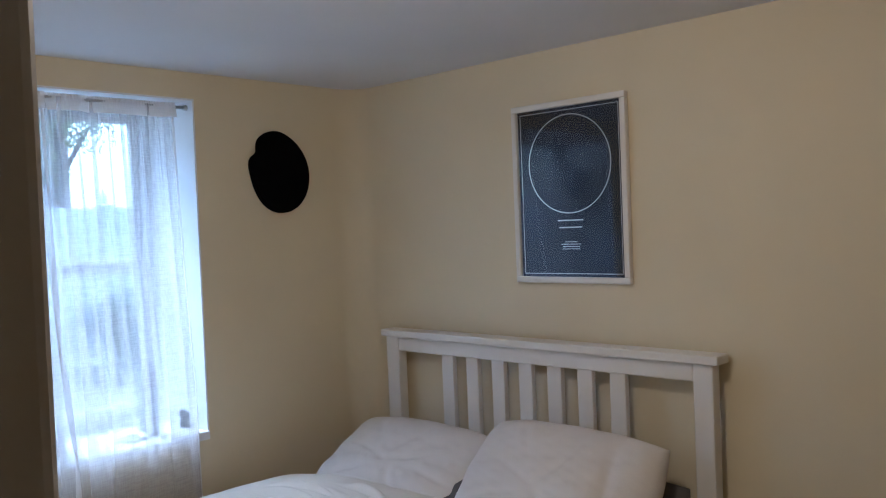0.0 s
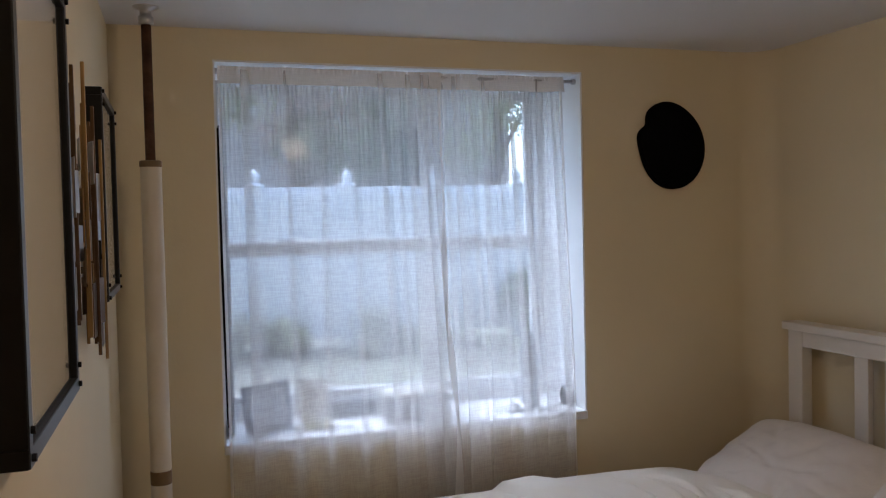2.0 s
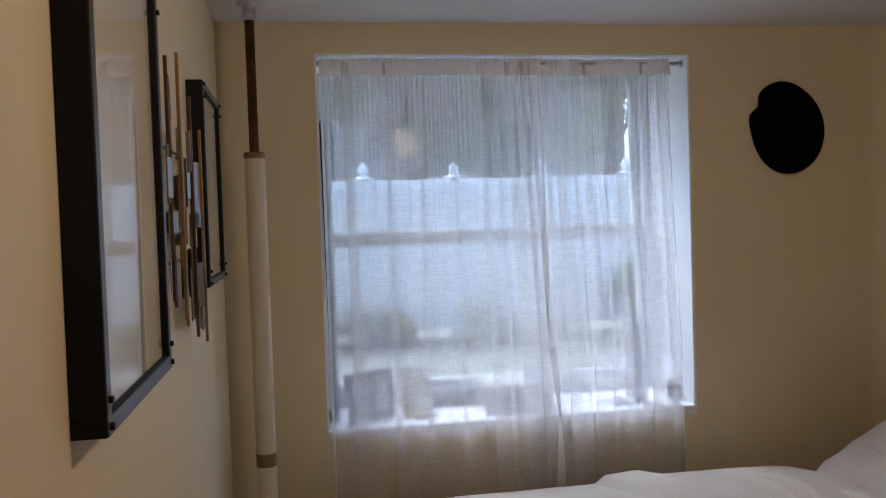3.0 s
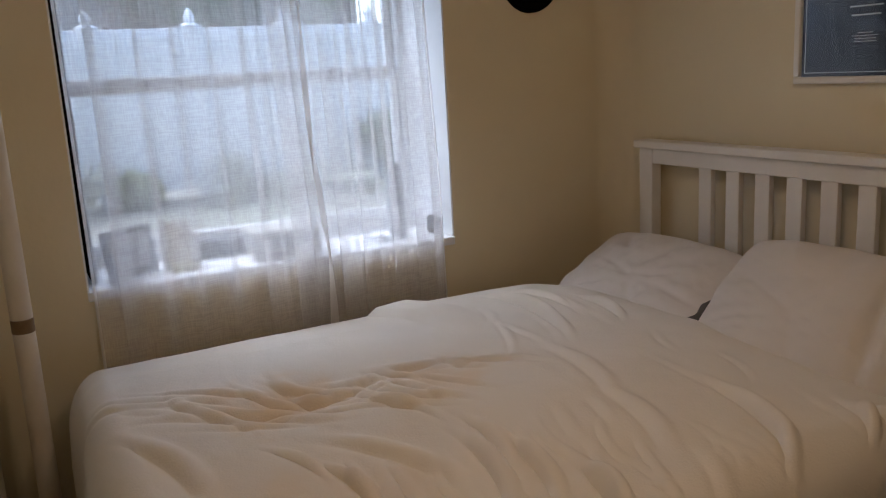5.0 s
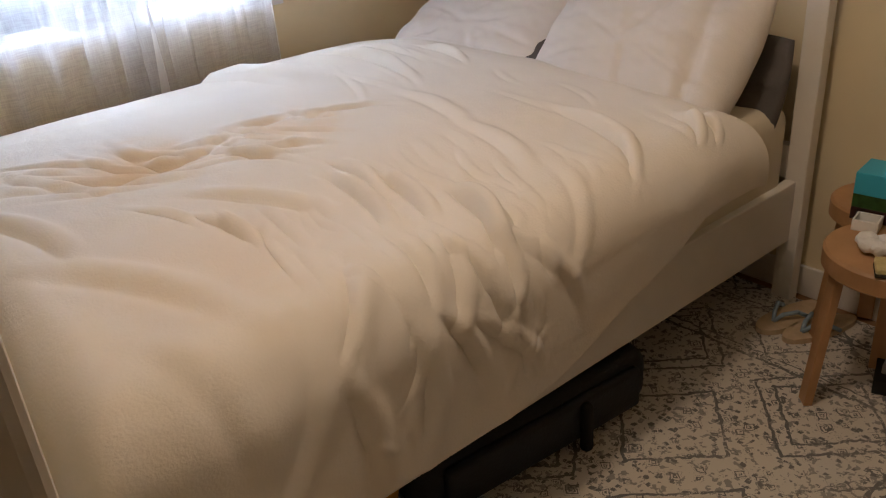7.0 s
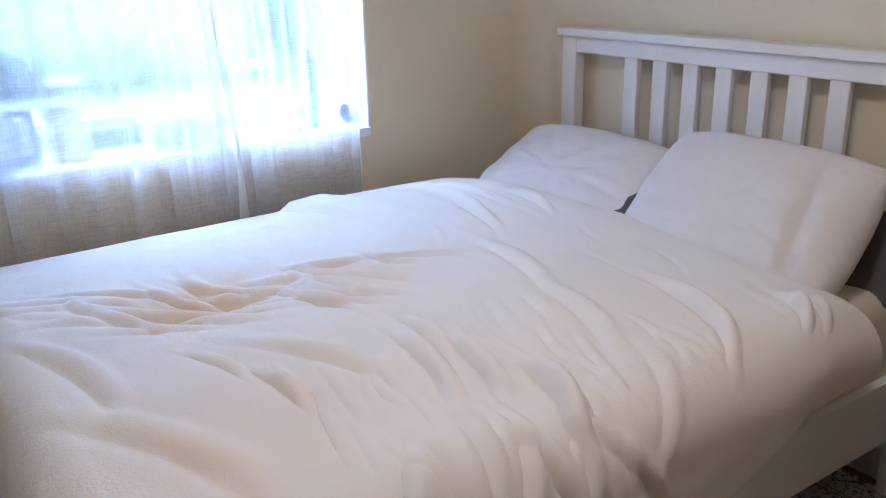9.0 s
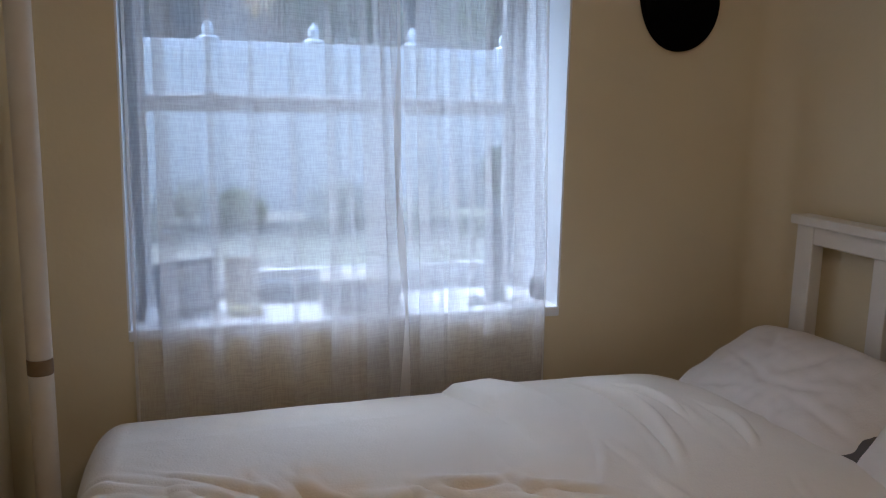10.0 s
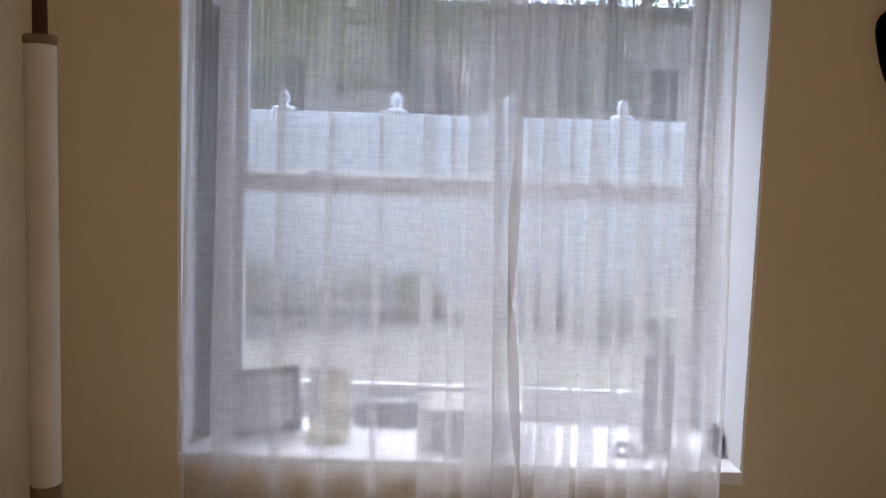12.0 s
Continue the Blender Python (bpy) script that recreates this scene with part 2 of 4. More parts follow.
# the plaster runs round the corner in a soft curve
bm = bmesh.new()
rc_ = 0.11
arc = [(XR - rc_ + rc_ * math.sin(a), YW - rc_ + rc_ * math.cos(a)) for a in (math.pi / 2 * k / 24 for k in range(25))]
cols = [[bm.verts.new((x, y, z)) for x, y in arc] for z in (0.0, ZC)]
for k in range(24):
    bm.faces.new((cols[0][k], cols[0][k + 1], cols[1][k + 1], cols[1][k]))
setting("wall_corner", bm, WALL, "softly rounded cream plaster in the room's corner", smooth=True)
setting("wall_south", box(-1.2, -1.8, 0, XR + 0.2, -1.6, ZC), WALL, "cream painted wall closing the room")
setting("wall_hall", box(-1.2, -1.6, 0, -1.0, YE + 0.6, ZC), WALL, "cream painted wall of the hallway")
setting("wall_hall_end", box(-1.0, YE + 0.4, 0, XL - 0.14, YE + 0.6, ZC), WALL, "cream painted end wall of the hallway")
setting("floor", box(-1.2, -1.8, -0.1, XR + 0.2, YW + 0.1, 0.0), mat("oak_floor", (0.3, 0.17, 0.08), 0.4, grain=(9, 0.3)), "brown wooden floor under the rug", "floor")
setting("ceiling", box(-1.2, -1.8, ZC, XR + 0.2, YW + 0.44, ZC + 0.1), CEIL, "white painted ceiling with a slight unevenness", "ceiling")

# reveal lining, sill board and window
bm = box(WX0, YW + 0.003, WZ0, WX0 + 0.006, YG - 0.04, WZ1)
box(WX1 - 0.006, YW + 0.003, WZ0, WX1, YG - 0.04, WZ1, bm=bm)
box(WX0 + 0.006, YW + 0.003, WZ1 - 0.006, WX1 - 0.006, YG - 0.04, WZ1, bm=bm)
setting("trim", bm, REVEAL, "white painted lining of the window opening", "trim")
setting("window_sill", box(WX0, YW - 0.004, WZ0 - 0.03, WX1, YG + 0.06, WZ0, 0.003), REVEAL, "white painted deep window sill", "window sill")

win = thing("window_1", pose(0, 0, 0), "white double-hung window with two sashes", "window", kind="structure")
bm = box(WX0, YG - 0.04, WZ0, WX0 + 0.028, YG + 0.06, WZ1)
box(WX1 - 0.028, YG - 0.04, WZ0, WX1, YG + 0.06, WZ1, bm=bm)
box(WX0 + 0.028, YG - 0.04, WZ1 - 0.02, WX1 - 0.028, YG + 0.06, WZ1, bm=bm)
box(WX0 + 0.028, YG - 0.04, WZ0, WX1 - 0.028, YG + 0.06, WZ0 + 0.02, bm=bm)
part("window_frame", bm, VINYL, win)


def sash(name, y, z0, z1, bottom, top):
    x0, x1 = WX0 + 0.03, WX1 - 0.03
    bm = box(x0, y - 0.015, z0, x0 + 0.026, y + 0.015, z1, 0.003)
    box(x1 - 0.026, y - 0.015, z0, x1, y + 0.015, z1, 0.003, bm=bm)
    box(x0 + 0.026, y - 0.015, z0, x1 - 0.026, y + 0.015, z0 + bottom, 0.003, bm=bm)
    box(x0 + 0.026, y - 0.015, z1 - top, x1 - 0.026, y + 0.015, z1, 0.003, bm=bm)
    s = part(name, bm, VINYL, win)
    pane = part("pane", box(x0 + 0.02, y - 0.002, z0 + bottom * 0.8, x1 - 0.02, y + 0.002, z1 - top * 0.8), PANE, s, "clear window glass")
    pane.visible_shadow = False


sash("lower_sash", YG - 0.018, WZ0 + 0.02, 1.525, 0.06, 0.05)
sash("upper_sash", YG + 0.02, 1.485, WZ1 - 0.02, 0.045, 0.03)
for x in (1.0, 1.74):
    part("sash_lock", box(x - 0.022, YG - 0.03, 1.525, x + 0.022, YG - 0.005, 1.537, 0.003), VINYL, win)

# baseboards
bb = box(XR - 0.014, -1.6, 0, XR, YW, 0.1, 0.003)
setting("baseboard", bb, WHITE, "white painted wooden baseboard", "baseboard")
setting("baseboard_west", box(XL, YE, 0, XL + 0.014, YW, 0.1, 0.003), WHITE, "white painted wooden baseboard", "baseboard")

# ---- bed ----
BX0, BX1, BY0, BY1 = 0.68, 2.70, 1.372, 2.768
bed = thing("bed_frame", pose(0, 0, 0), "white lacquered wooden double bed frame with slatted headboard", "bed")


def bedpart(name, *a, bevel=0.004):
    return part(name, box(*a, bevel), WHITE, bed)


HX0, HX1 = 2.70, 2.745
bedpart("headboard_cap", HX0 - 0.018, BY0 - 0.024, 1.178, HX1 + 0.012, BY1 + 0.012, 1.206)
bedpart("headboard_top_rail", HX0 + 0.002, BY0 + 0.063, 1.122, HX1 - 0.004, BY1 - 0.07, 1.178)
for y in (BY0, BY1 - 0.07):
    bedpart("headboard_post", HX0, y, 0, HX1, y + (0.063 if y == BY0 else 0.07), 1.178)
for k in range(7):
    y = 1.668 + k * 0.1235
    bedpart("slat", HX0 + 0.006, y, 0.5, HX0 + 0.028, y + 0.058, 1.126, bevel=0.003)
bedpart("headboard_bottom_rail", HX0 + 0.002, BY0 + 0.063, 0.4, HX1 - 0.004, BY1 - 0.07, 0.5)
for y in (BY0 + 0.027, BY1 - 0.045):
    bedpart("side_rail", BX0 + 0.045, y, 0.208, HX0 + 0.001, y + 0.033, 0.4)
for y in (BY0, BY1 - 0.07):
    bedpart("footboard_post", BX0, y, 0, BX0 + 0.045, y + 0.07, 0.64)
bedpart("footboard_panel", BX0 + 0.008, BY0 + 0.07, 0.3, BX0 + 0.037, BY1 - 0.07, 0.64)
bedpart("bed_base", BX0 + 0.05, BY0 + 0.046, 0.24, HX0 - 0.004, BY1 - 0.046, 0.27)


def cushion(w, d, t, seed, plump=0.42, crease=0.007, n=96, flap=False):
    """A stuffed rectangular cushion of w by d with thickness t, about its centre."""
    u = np.linspace(-1, 1, n)
    U, V = np.meshgrid(u, u, indexing="ij")
    prof = (np.clip(1 - np.abs(U) ** 2.6, 0, 1) * np.clip(1 - np.abs(V) ** 2.6, 0, 1)) ** plump
    pinch = 1 - 0.07 * (np.abs(U) ** 2) * (1 - V ** 2) * 0.9
    pinch2 = 1 - 0.07 * (np.abs(V) ** 2) * (1 - U ** 2) * 0.9
    corner = 1 - 0.07 * U ** 2 * V ** 2
    X, Y = U * w / 2 * pinch2 * corner, V * d / 2 * pinch * corner
    wr = np_noise(U * 5, V * 5, seed, 4) * crease * 1.6
    ang = np.arctan2(V, U)
    wr = wr + crease * np.sin(ang * 13 + seed) * (U ** 2 + V ** 2) * 0.6
    for k in range(7):
        a0, r0 = (seed * 1.7 + k * 2.4) % 6.28, 0.25 + 0.09 * k
        c, s = math.cos(a0), math.sin(a0)
        p, q = U * c + V * s - r0, -U * s + V * c
        wr = wr - crease * 1.1 * np.exp(-((q - 0.3 * p * p) / 0.05) ** 2) * np.exp(-(p / 0.3) ** 2)
    if flap:
        wr = wr - 0.030 * np.exp(-((V + 0.66 - 0.10 * U) / 0.07) ** 2) * np.clip(0.75 - 0.5 * U, 0, 1) - 0.012 * np.exp(-((V + 0.45 - 0.2 * U) / 0.05) ** 2) * np.clip(-U, 0, 1)
    Z = prof * t / 2
    top = np.stack([X, Y, Z + wr * prof], -1)
    bot = np.stack([X, Y, -Z * 0.8 + wr * prof * 0.5], -1)
    return top, bot


def pillow(name, m, w, d, t, seed, material, label, plump=0.42):
    top, bot = cushion(w, d, t, seed, plump, flap=seed == 8)
    n = top.shape[0]
    P = np.concatenate([top.reshape(-1, 3), bot.reshape(-1, 3)])
    idx = np.arange(n * n).reshape(n, n)
    q = np.stack([idx[:-1, :-1], idx[1:, :-1], idx[1:, 1:], idx[:-1, 1:]], -1).reshape(-1, 4)
    me = bpy.data.meshes.new(name)
    me.from_pydata(P.tolist(), [], q.tolist() + (q[:, ::-1] + n * n).tolist())
    bm = bmesh.new()
    bm.from_mesh(me)
    bmesh.ops.remove_doubles(bm, verts=bm.verts, dist=1e-4)
    bm.to_mesh(me)
    bm.free()
    me.materials.append(material)
    for p in me.polygons:
        p.use_smooth = True
    ob = new(name, me)
    ob.matrix_world = m
    return tagged(ob, label, "pillow", "pillows on the bed")


# mattress with a loose fitted sheet
mattress = tagged(obj("mattress", box(BX0 + 0.06, BY0 + 0.05, 0.27, HX0 - 0.012, BY1 - 0.05, 0.64, 0.06, 5), SHEET, True), "cream mattress in a creased fitted sheet on the bed frame", "mattress")

PB = dict(
    far=("oatmeal cotton pillow slumped against the headboard", pose(2.43, 2.45, 0.735, 0, -32, 2), 0.5, 0.67, 0.165, 3, PILLOW),
    near=("plump oatmeal cotton pillow propped on a grey pillow", pose(2.45, 1.785, 0.755, 0, -47, 0), 0.52, 0.68, 0.23, 8, PILLOW),
    grey_near=("dark grey cotton pillow behind the lighter pillow", pose(2.61, 1.74, 0.645, 0, -68, 0), 0.38, 0.64, 0.12, 12, GREYCLOTH),
    grey_far=("dark grey cotton pillow under the lighter pillow", pose(2.45, 2.19, 0.712, 0, -24, 0), 0.42, 0.6, 0.12, 15, GREYCLOTH),
)
for label, m, w, d, t, seed, material in PB.values():
    pillow("pillow", m, w, d, t, seed, material, label)


def duvet():
    """Ivory duvet lying over the bed and hanging down its open side and its foot."""
    na, nb = 620, 560
    A = np.linspace(-0.47, 1.63, na)[:, None] * np.ones((1, nb))    # from below the foot edge to the head edge
    B = np.linspace(-0.46, 1.41, nb)[None, :] * np.ones((na, 1))    # from below the near edge to the far edge
    xf, yn = 0.755, 1.42
    hem = np.interp(A, [-0.4, 0.0, 0.3, 0.445, 0.645, 0.905, 1.115, 1.3, 1.5, 1.63], [0.42, 0.42, 0.43, 0.45, 0.44, 0.385, 0.32, 0.25, 0.25, 0.22])
    Bs = np.where(B < 0, B * hem / 0.46, B)
    da, db = np.maximum(-A, 0), np.maximum(-Bs, 0)
    ra, rb = 0.15, 0.13                                              # roundness of the edges

    def over(s, r):
        """Way out and way down of a cloth that runs s past an edge of radius r."""
        ang = np.clip(s / r, 0, math.pi / 2)
        return r * np.sin(ang), r * (1 - np.cos(ang)) + np.maximum(s - r * math.pi / 2, 0)

    oa, la = over(da, ra)
    ob_, lb = over(db, rb)
    X = xf + np.maximum(A, 0) - oa * 0.6
    Y = yn + np.maximum(Bs, 0) - ob_
    base = 0.715 + 0.03 * np.sin(np.clip((B + 0.01) / 1.4, 0, 1) * math.pi) + 0.02 * np.interp(A, [0, 0.8, 0.95, 1.3, 1.6], [0, 0, 0.5, 0.4, 0.0])
    base = base - 0.02 * np.interp(B, [1.19, 1.41], [0, 1])
    base = base - 0.05 * np.clip((A - 1.44) / 0.22, 0, 1) ** 2
    Z = base - np.hypot(la, lb)
    # hanging cloth swings out in flutes
    hang = np.clip(lb / 0.25, 0, 1)
    Y = Y - hang * (0.004 + 0.010 * np.sin(A * 9 + 0.6) * np.clip((1.1 - A) / 0.3, 0, 1))
    hang2 = np.clip(la / 0.25, 0, 1)
    X = X - hang2 * (0.010 + 0.008 * np.sin(B * 11))
    rng = np.random.RandomState(4)
    D = 0.008 * np_noise(A * 3.6, B * 3.6, 2, 2) + 0.0016 * np_noise(A * 26, B * 26, 5, 2)

    def fold(a, b, deg, length, width, height, bend=0.12, hook=0.0):
        """One soft ridge with a tight valley beside it, running at an angle over the cloth."""
        c, s = math.cos(radians(deg)), math.sin(radians(deg))
        u, v = (A - a) * c + (B - b) * s, -(A - a) * s + (B - b) * c
        v = v + bend * u * u / length + hook * u ** 3 / length ** 2
        run = np.exp(-np.abs(u / length) ** 2.6)
        return height * (np.exp(-((v - width * 0.8) / width) ** 2) - 0.65 * np.exp(-((v + width * 0.7) / (width * 0.8)) ** 2)) * run

    # long creases down the near slope and by the head
    for row in ((0.735, 0.0, -107, 0.10, 0.014, 0.022), (0.68, 0.16, -100, 0.10, 0.013, 0.014), (0.60, 0.2, -100, 0.12, 0.014, 0.013),
                (0.66, 0.30, -96, 0.09, 0.012, 0.011), (1.2, 0.07, -110, 0.17, 0.014, 0.016), (1.23, 1.0, -95, 0.2, 0.014, 0.016),
                (1.43, 0.9, -100, 0.1, 0.010, 0.012), (1.40, -0.06, -112, 0.08, 0.012, 0.018), (1.45, -0.10, -108, 0.07, 0.010, 0.014),
                (1.34, 1.12, -84, 0.12, 0.009, 0.009), (0.98, 0.2, -106, 0.13, 0.02, 0.008), (1.05, 0.5, -100, 0.14, 0.02, 0.006),
                (0.12, 0.2, -62, 0.2, 0.03, 0.008), (0.34, 0.28, -80, 0.08, 0.010, 0.008), (0.28, 0.42, -70, 0.07, 0.009, 0.006),
                (0.05, 0.55, -75, 0.16, 0.022, 0.009), (0.45, 0.35, -60, 0.14, 0.02, 0.008)):
        D += 1.8 * fold(*row)
    # drapes that spread below the edge
    for row in ((0.46, -0.13, -92, 0.16, 0.024, 0.016), (0.40, -0.06, -118, 0.07, 0.016, 0.016), (0.36, -0.10, -125, 0.07, 0.013, 0.020),
                (0.53, -0.06, -104, 0.09, 0.015, 0.018), (0.58, -0.12, -112, 0.08, 0.014, 0.018), (0.64, -0.16, -78, 0.12, 0.016, 0.020),
                (0.70, -0.12, -100, 0.08, 0.013, 0.016), (0.56, -0.24, -66, 0.09, 0.015, 0.016), (0.66, -0.28, -50, 0.12, 0.014, 0.012),
                (0.47, -0.3, -95, 0.1, 0.02, 0.018), (0.80, -0.2, -60, 0.12, 0.016, 0.012), (0.24, -0.2, -110, 0.14, 0.026, 0.012),
                (0.10, -0.12, -75, 0.14, 0.03, 0.010), (0.33, -0.32, -84, 0.11, 0.022, 0.018), (0.92, -0.1, -118, 0.12, 0.018, 0.010)):
        D += 0.8 * fold(*row)
    # cloth gathered round the hollow
    hollow_folds = [(0.34 + rng.normal(0, 0.15), 0.74 + rng.normal(0, 0.06), rng.normal(-37, 13), rng.uniform(0.05, 0.13), rng.uniform(0.012, 0.022), rng.uniform(0.007, 0.013), rng.uniform(-0.2, 0.2), rng.uniform(-0.15, 0.15)) for k in range(16)]
    hollow_folds += [(0.10 + rng.normal(0, 0.1), 0.88 + rng.normal(0, 0.08), rng.normal(-34, 7), rng.uniform(0.09, 0.18), rng.uniform(0.010, 0.018), rng.uniform(0.003, 0.006), rng.uniform(-0.1, 0.1)) for k in range(7)]
    hollow_folds += [(0.62 + rng.normal(0, 0.12), 0.62 + rng.normal(0, 0.06), rng.normal(-50, 14), rng.uniform(0.05, 0.11), rng.uniform(0.010, 0.016), rng.uniform(0.004, 0.009), rng.uniform(-0.2, 0.2)) for k in range(14)]
    slope = [(rng.uniform(0.3, 0.95), rng.uniform(-0.05, 0.32), rng.uniform(-118, -92), rng.uniform(0.04, 0.11), rng.uniform(0.008, 0.015), rng.uniform(0.003, 0.006), rng.uniform(-0.2, 0.2)) for k in range(26)]
    slope += [(rng.uniform(0.3, 0.85), rng.uniform(-0.36, -0.04), rng.uniform(-128, -60), rng.uniform(0.03, 0.07), rng.uniform(0.007, 0.012), rng.uniform(0.002, 0.005), rng.uniform(-0.3, 0.3)) for k in range(26)]
    slope += [(rng.uniform(1.0, 1.55), rng.uniform(-0.1, 1.2), rng.uniform(-115, -80), rng.uniform(0.05, 0.14), rng.uniform(0.009, 0.018), rng.uniform(0.001, 0.0035), rng.uniform(-0.2, 0.2)) for k in range(20)]
    for row in hollow_folds + slope:
        D += fold(*row)
    # the filling ends in a step near the far edge
    D += 0.022 * np.clip((A - 0.84 - 0.14 * (1.39 - B)) / 0.035, 0, 1) * np.clip((B - 0.89) / 0.3, 0, 1)
    D += -0.04 * np.exp(-(((A - 0.36) / 0.16) ** 2 + ((B - 0.74) / 0.10) ** 2))
    D -= 0.018 * np.clip((A - 0.98) / 0.08, 0, 1) * np.clip((B - 0.89) / 0.3, 0, 1)
    D *= np.clip((1.66 - A) / 0.08, 0.2, 1)
    # push along the rough normal
    nz = np.clip(1 - np.hypot(la, lb) / 0.1, 0, 1)
    Z = Z + D * (0.25 + 0.75 * nz)
    Y = Y - D * (1 - nz) * (lb > la)
    X = X - D * (1 - nz) * (la >= lb) * (la > 0)
    X = X - 0.04 * np.clip((A - 1.3) / 0.33, 0, 1) * np.clip((0.25 - B) / 0.3, 0, 1)
    Y = Y + 0.04 * hang * np.clip((A - 1.2) / 0.3, 0, 1)
    P = np.stack([X, Y, Z], -1)
    d = thing("duvet", pose(0, 0, 0), "rumpled ivory cotton duvet spread over the bed", "duvet")
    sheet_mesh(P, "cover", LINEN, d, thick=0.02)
    for edge in (P[:, 0], P[0, :]):
        cu = bpy.data.curves.new("seam", "CURVE")
        cu.dimensions, cu.bevel_depth, cu.bevel_resolution = "3D", 0.0045, 2
        sp_ = cu.splines.new("POLY")
        pts = edge[::6]
        sp_.points.add(len(pts) - 1)
        for k, p in enumerate(pts):
            sp_.points[k].co = (*p, 1)
        cu.materials.append(LINEN)
        se = new("edge_seam", cu)
        se.parent = d


duvet()

# ---- curtain ----
cur = thing("curtain", pose(0, 0, 0), "sheer white voile curtain gathered on a thin rod", "curtain")


def voile(x0, x1, y, seed, folds, z1=2.082, z0=0.32, gathers=0.0016):
    """A hanging panel with narrow pleats that fold back over themselves; folds: (x at mid height, half width, lean)."""
    rng = np.random.RandomState(seed)
    nx, nz = 1100, 40
    s = np.linspace(0, 1, nx)[None, :] * np.ones((nz, 1))
    z = np.linspace(z1, z0, nz)[:, None] * np.ones((1, nx))
    f = (z1 - z) / (z1 - z0)
    X = x0 + (x1 - x0) * s
    flat = X.copy()
    Y = y - 0.004 * np.sin(s * 17 + seed) - gathers * np.sin(s * 300 + 3 * np.sin(s * 23)) * np.clip(1 - f * 3, 0, 1)
    for c, half, lean in folds:
        w = half * (0.6 + 0.9 * f)
        u = (flat - c - lean * (f - 0.42)) / w
        X = X - w * 4.6 * u * np.exp(-u * u)
        Y = Y - 1.3 * half * np.tanh(u * 1.5) * np.exp(-(u * 0.5) ** 2) - (0.006 + 0.028 * f) * np.exp(-(u * half / 0.026) ** 2)
    for k in range(9):
        c, w = rng.uniform(x0, x1), rng.uniform(0.018, 0.05)
        Y = Y - 0.016 * (0.25 + f) * np.exp(-((flat - c) / w) ** 2) * rng.uniform(-0.7, 1.0)
    X = np.clip(X, WX0 + 0.008, WX1 - 0.03)
    Y = np.minimum(Y, y + 0.012) - 0.06 * np.clip((z1 - z) / 1.0, 0, 1) ** 1.3
    return np.stack([X, Y, z], -1)


LEFT_FOLDS = ((0.862, 0.014, 0.02), (0.985, 0.007, 0.01), (1.09, 0.006, -0.01), (1.2, 0.005, 0.0), (1.306, 0.011, 0.03), (1.36, 0.005, 0.02), (1.408, 0.013, 0.04), (1.46, 0.008, 0.05), (1.492, 0.009, 0.06))
RIGHT_FOLDS = ((1.452, 0.006, 0.0), (1.53, 0.009, 0.03), (1.57, 0.015, 0.03), (1.618, 0.006, 0.02), (1.667, 0.013, 0.0), (1.72, 0.006, 0.0), (1.77, 0.012, 0.01), (1.82, 0.006, 0.02), (1.872, 0.016, 0.0), (1.925, 0.010, 0.0))
VOILE_EDGE = sheer("white_voile_side_hem", 0.2, passing=0.45, uneven=0.02)
for panel, P, cols in (("left_panel", voile(0.772, 1.505, 3.036, 3, LEFT_FOLDS), (slice(0, 14), slice(-16, None))), ("right_panel", voile(1.43, 1.965, 3.052, 9, RIGHT_FOLDS), (slice(0, 20), slice(-24, None)))):
    cloth = sheet_mesh(P, panel, VOILE, cur)
    for c in cols:
        sheet_mesh(P[:, c] - np.array((0, 0.0015, 0)), "side_hem", VOILE_EDGE, cloth, label="doubled stitched side hem")
for x0, x1, y, seed in ((0.772, 1.505, 3.023, 3), (1.43, 1.965, 3.036, 9)):
    P = voile(x0, x1, y, seed, (), 2.092, 2.032, 0.0022)[::4]
    sheet_mesh(P, "rod_pocket", VOILE_HEM, cur, label="doubled gathered rod pocket")
part("curtain_rod", cyl(0.006, 0.006, (WX0 + 0.006, 3.043, 2.078), (WX1 - 0.006, 3.043, 2.078), 16), CHROME, cur, smooth=True)

for x in (WX0 + 0.014, WX1 - 0.014):
    part("rod_end_cap", cyl(0.0105, 0.0105, (x - 0.007, 3.043, 2.078), (x + 0.007, 3.043, 2.078), 16, bevel=0.002), CHROME, cur, smooth=True)

# ---- pipe ----
pipe = thing("heating_pipe", pose(0.573, 2.77, 0), "vertical rusty heating pipe in a white insulating sleeve", "pipe")
part("bare_pipe", cyl(0.0135, 0.0135, (0, 0, 0), (0, 0, ZC), 24), RUST, pipe, smooth=True)
part("upper_sleeve", lathe([(0.0275, 0.902), (0.0285, 0.91), (0.0285, 1.3), (0.029, 1.31), (0.0285, 1.76), (0.027, 1.766)], 40), PIPEWRAP, pipe, smooth=True)
part("lower_sleeve", lathe([(0.0275, 0.1), (0.0285, 0.11), (0.0285, 0.868), (0.0275, 0.872)], 40), PIPEWRAP, pipe, smooth=True)
part("tape_band", lathe([(0.0288, 0.868), (0.0292, 0.872), (0.0292, 0.902), (0.0288, 0.906)], 40), TAPE, pipe, smooth=True)
part("collar", lathe([(0.0285, 1.757), (0.0305, 1.76), (0.0305, 1.772), (0.0285, 1.775)], 40), TAPE, pipe, smooth=True)
part("ceiling_clamp", lathe([(0.016, 2.15), (0.021, 2.153), (0.021, 2.172), (0.016, 2.175), (0.016, 2.19), (0.034, 2.196), (0.036, 2.203)], 24), CHROME, pipe, smooth=True)

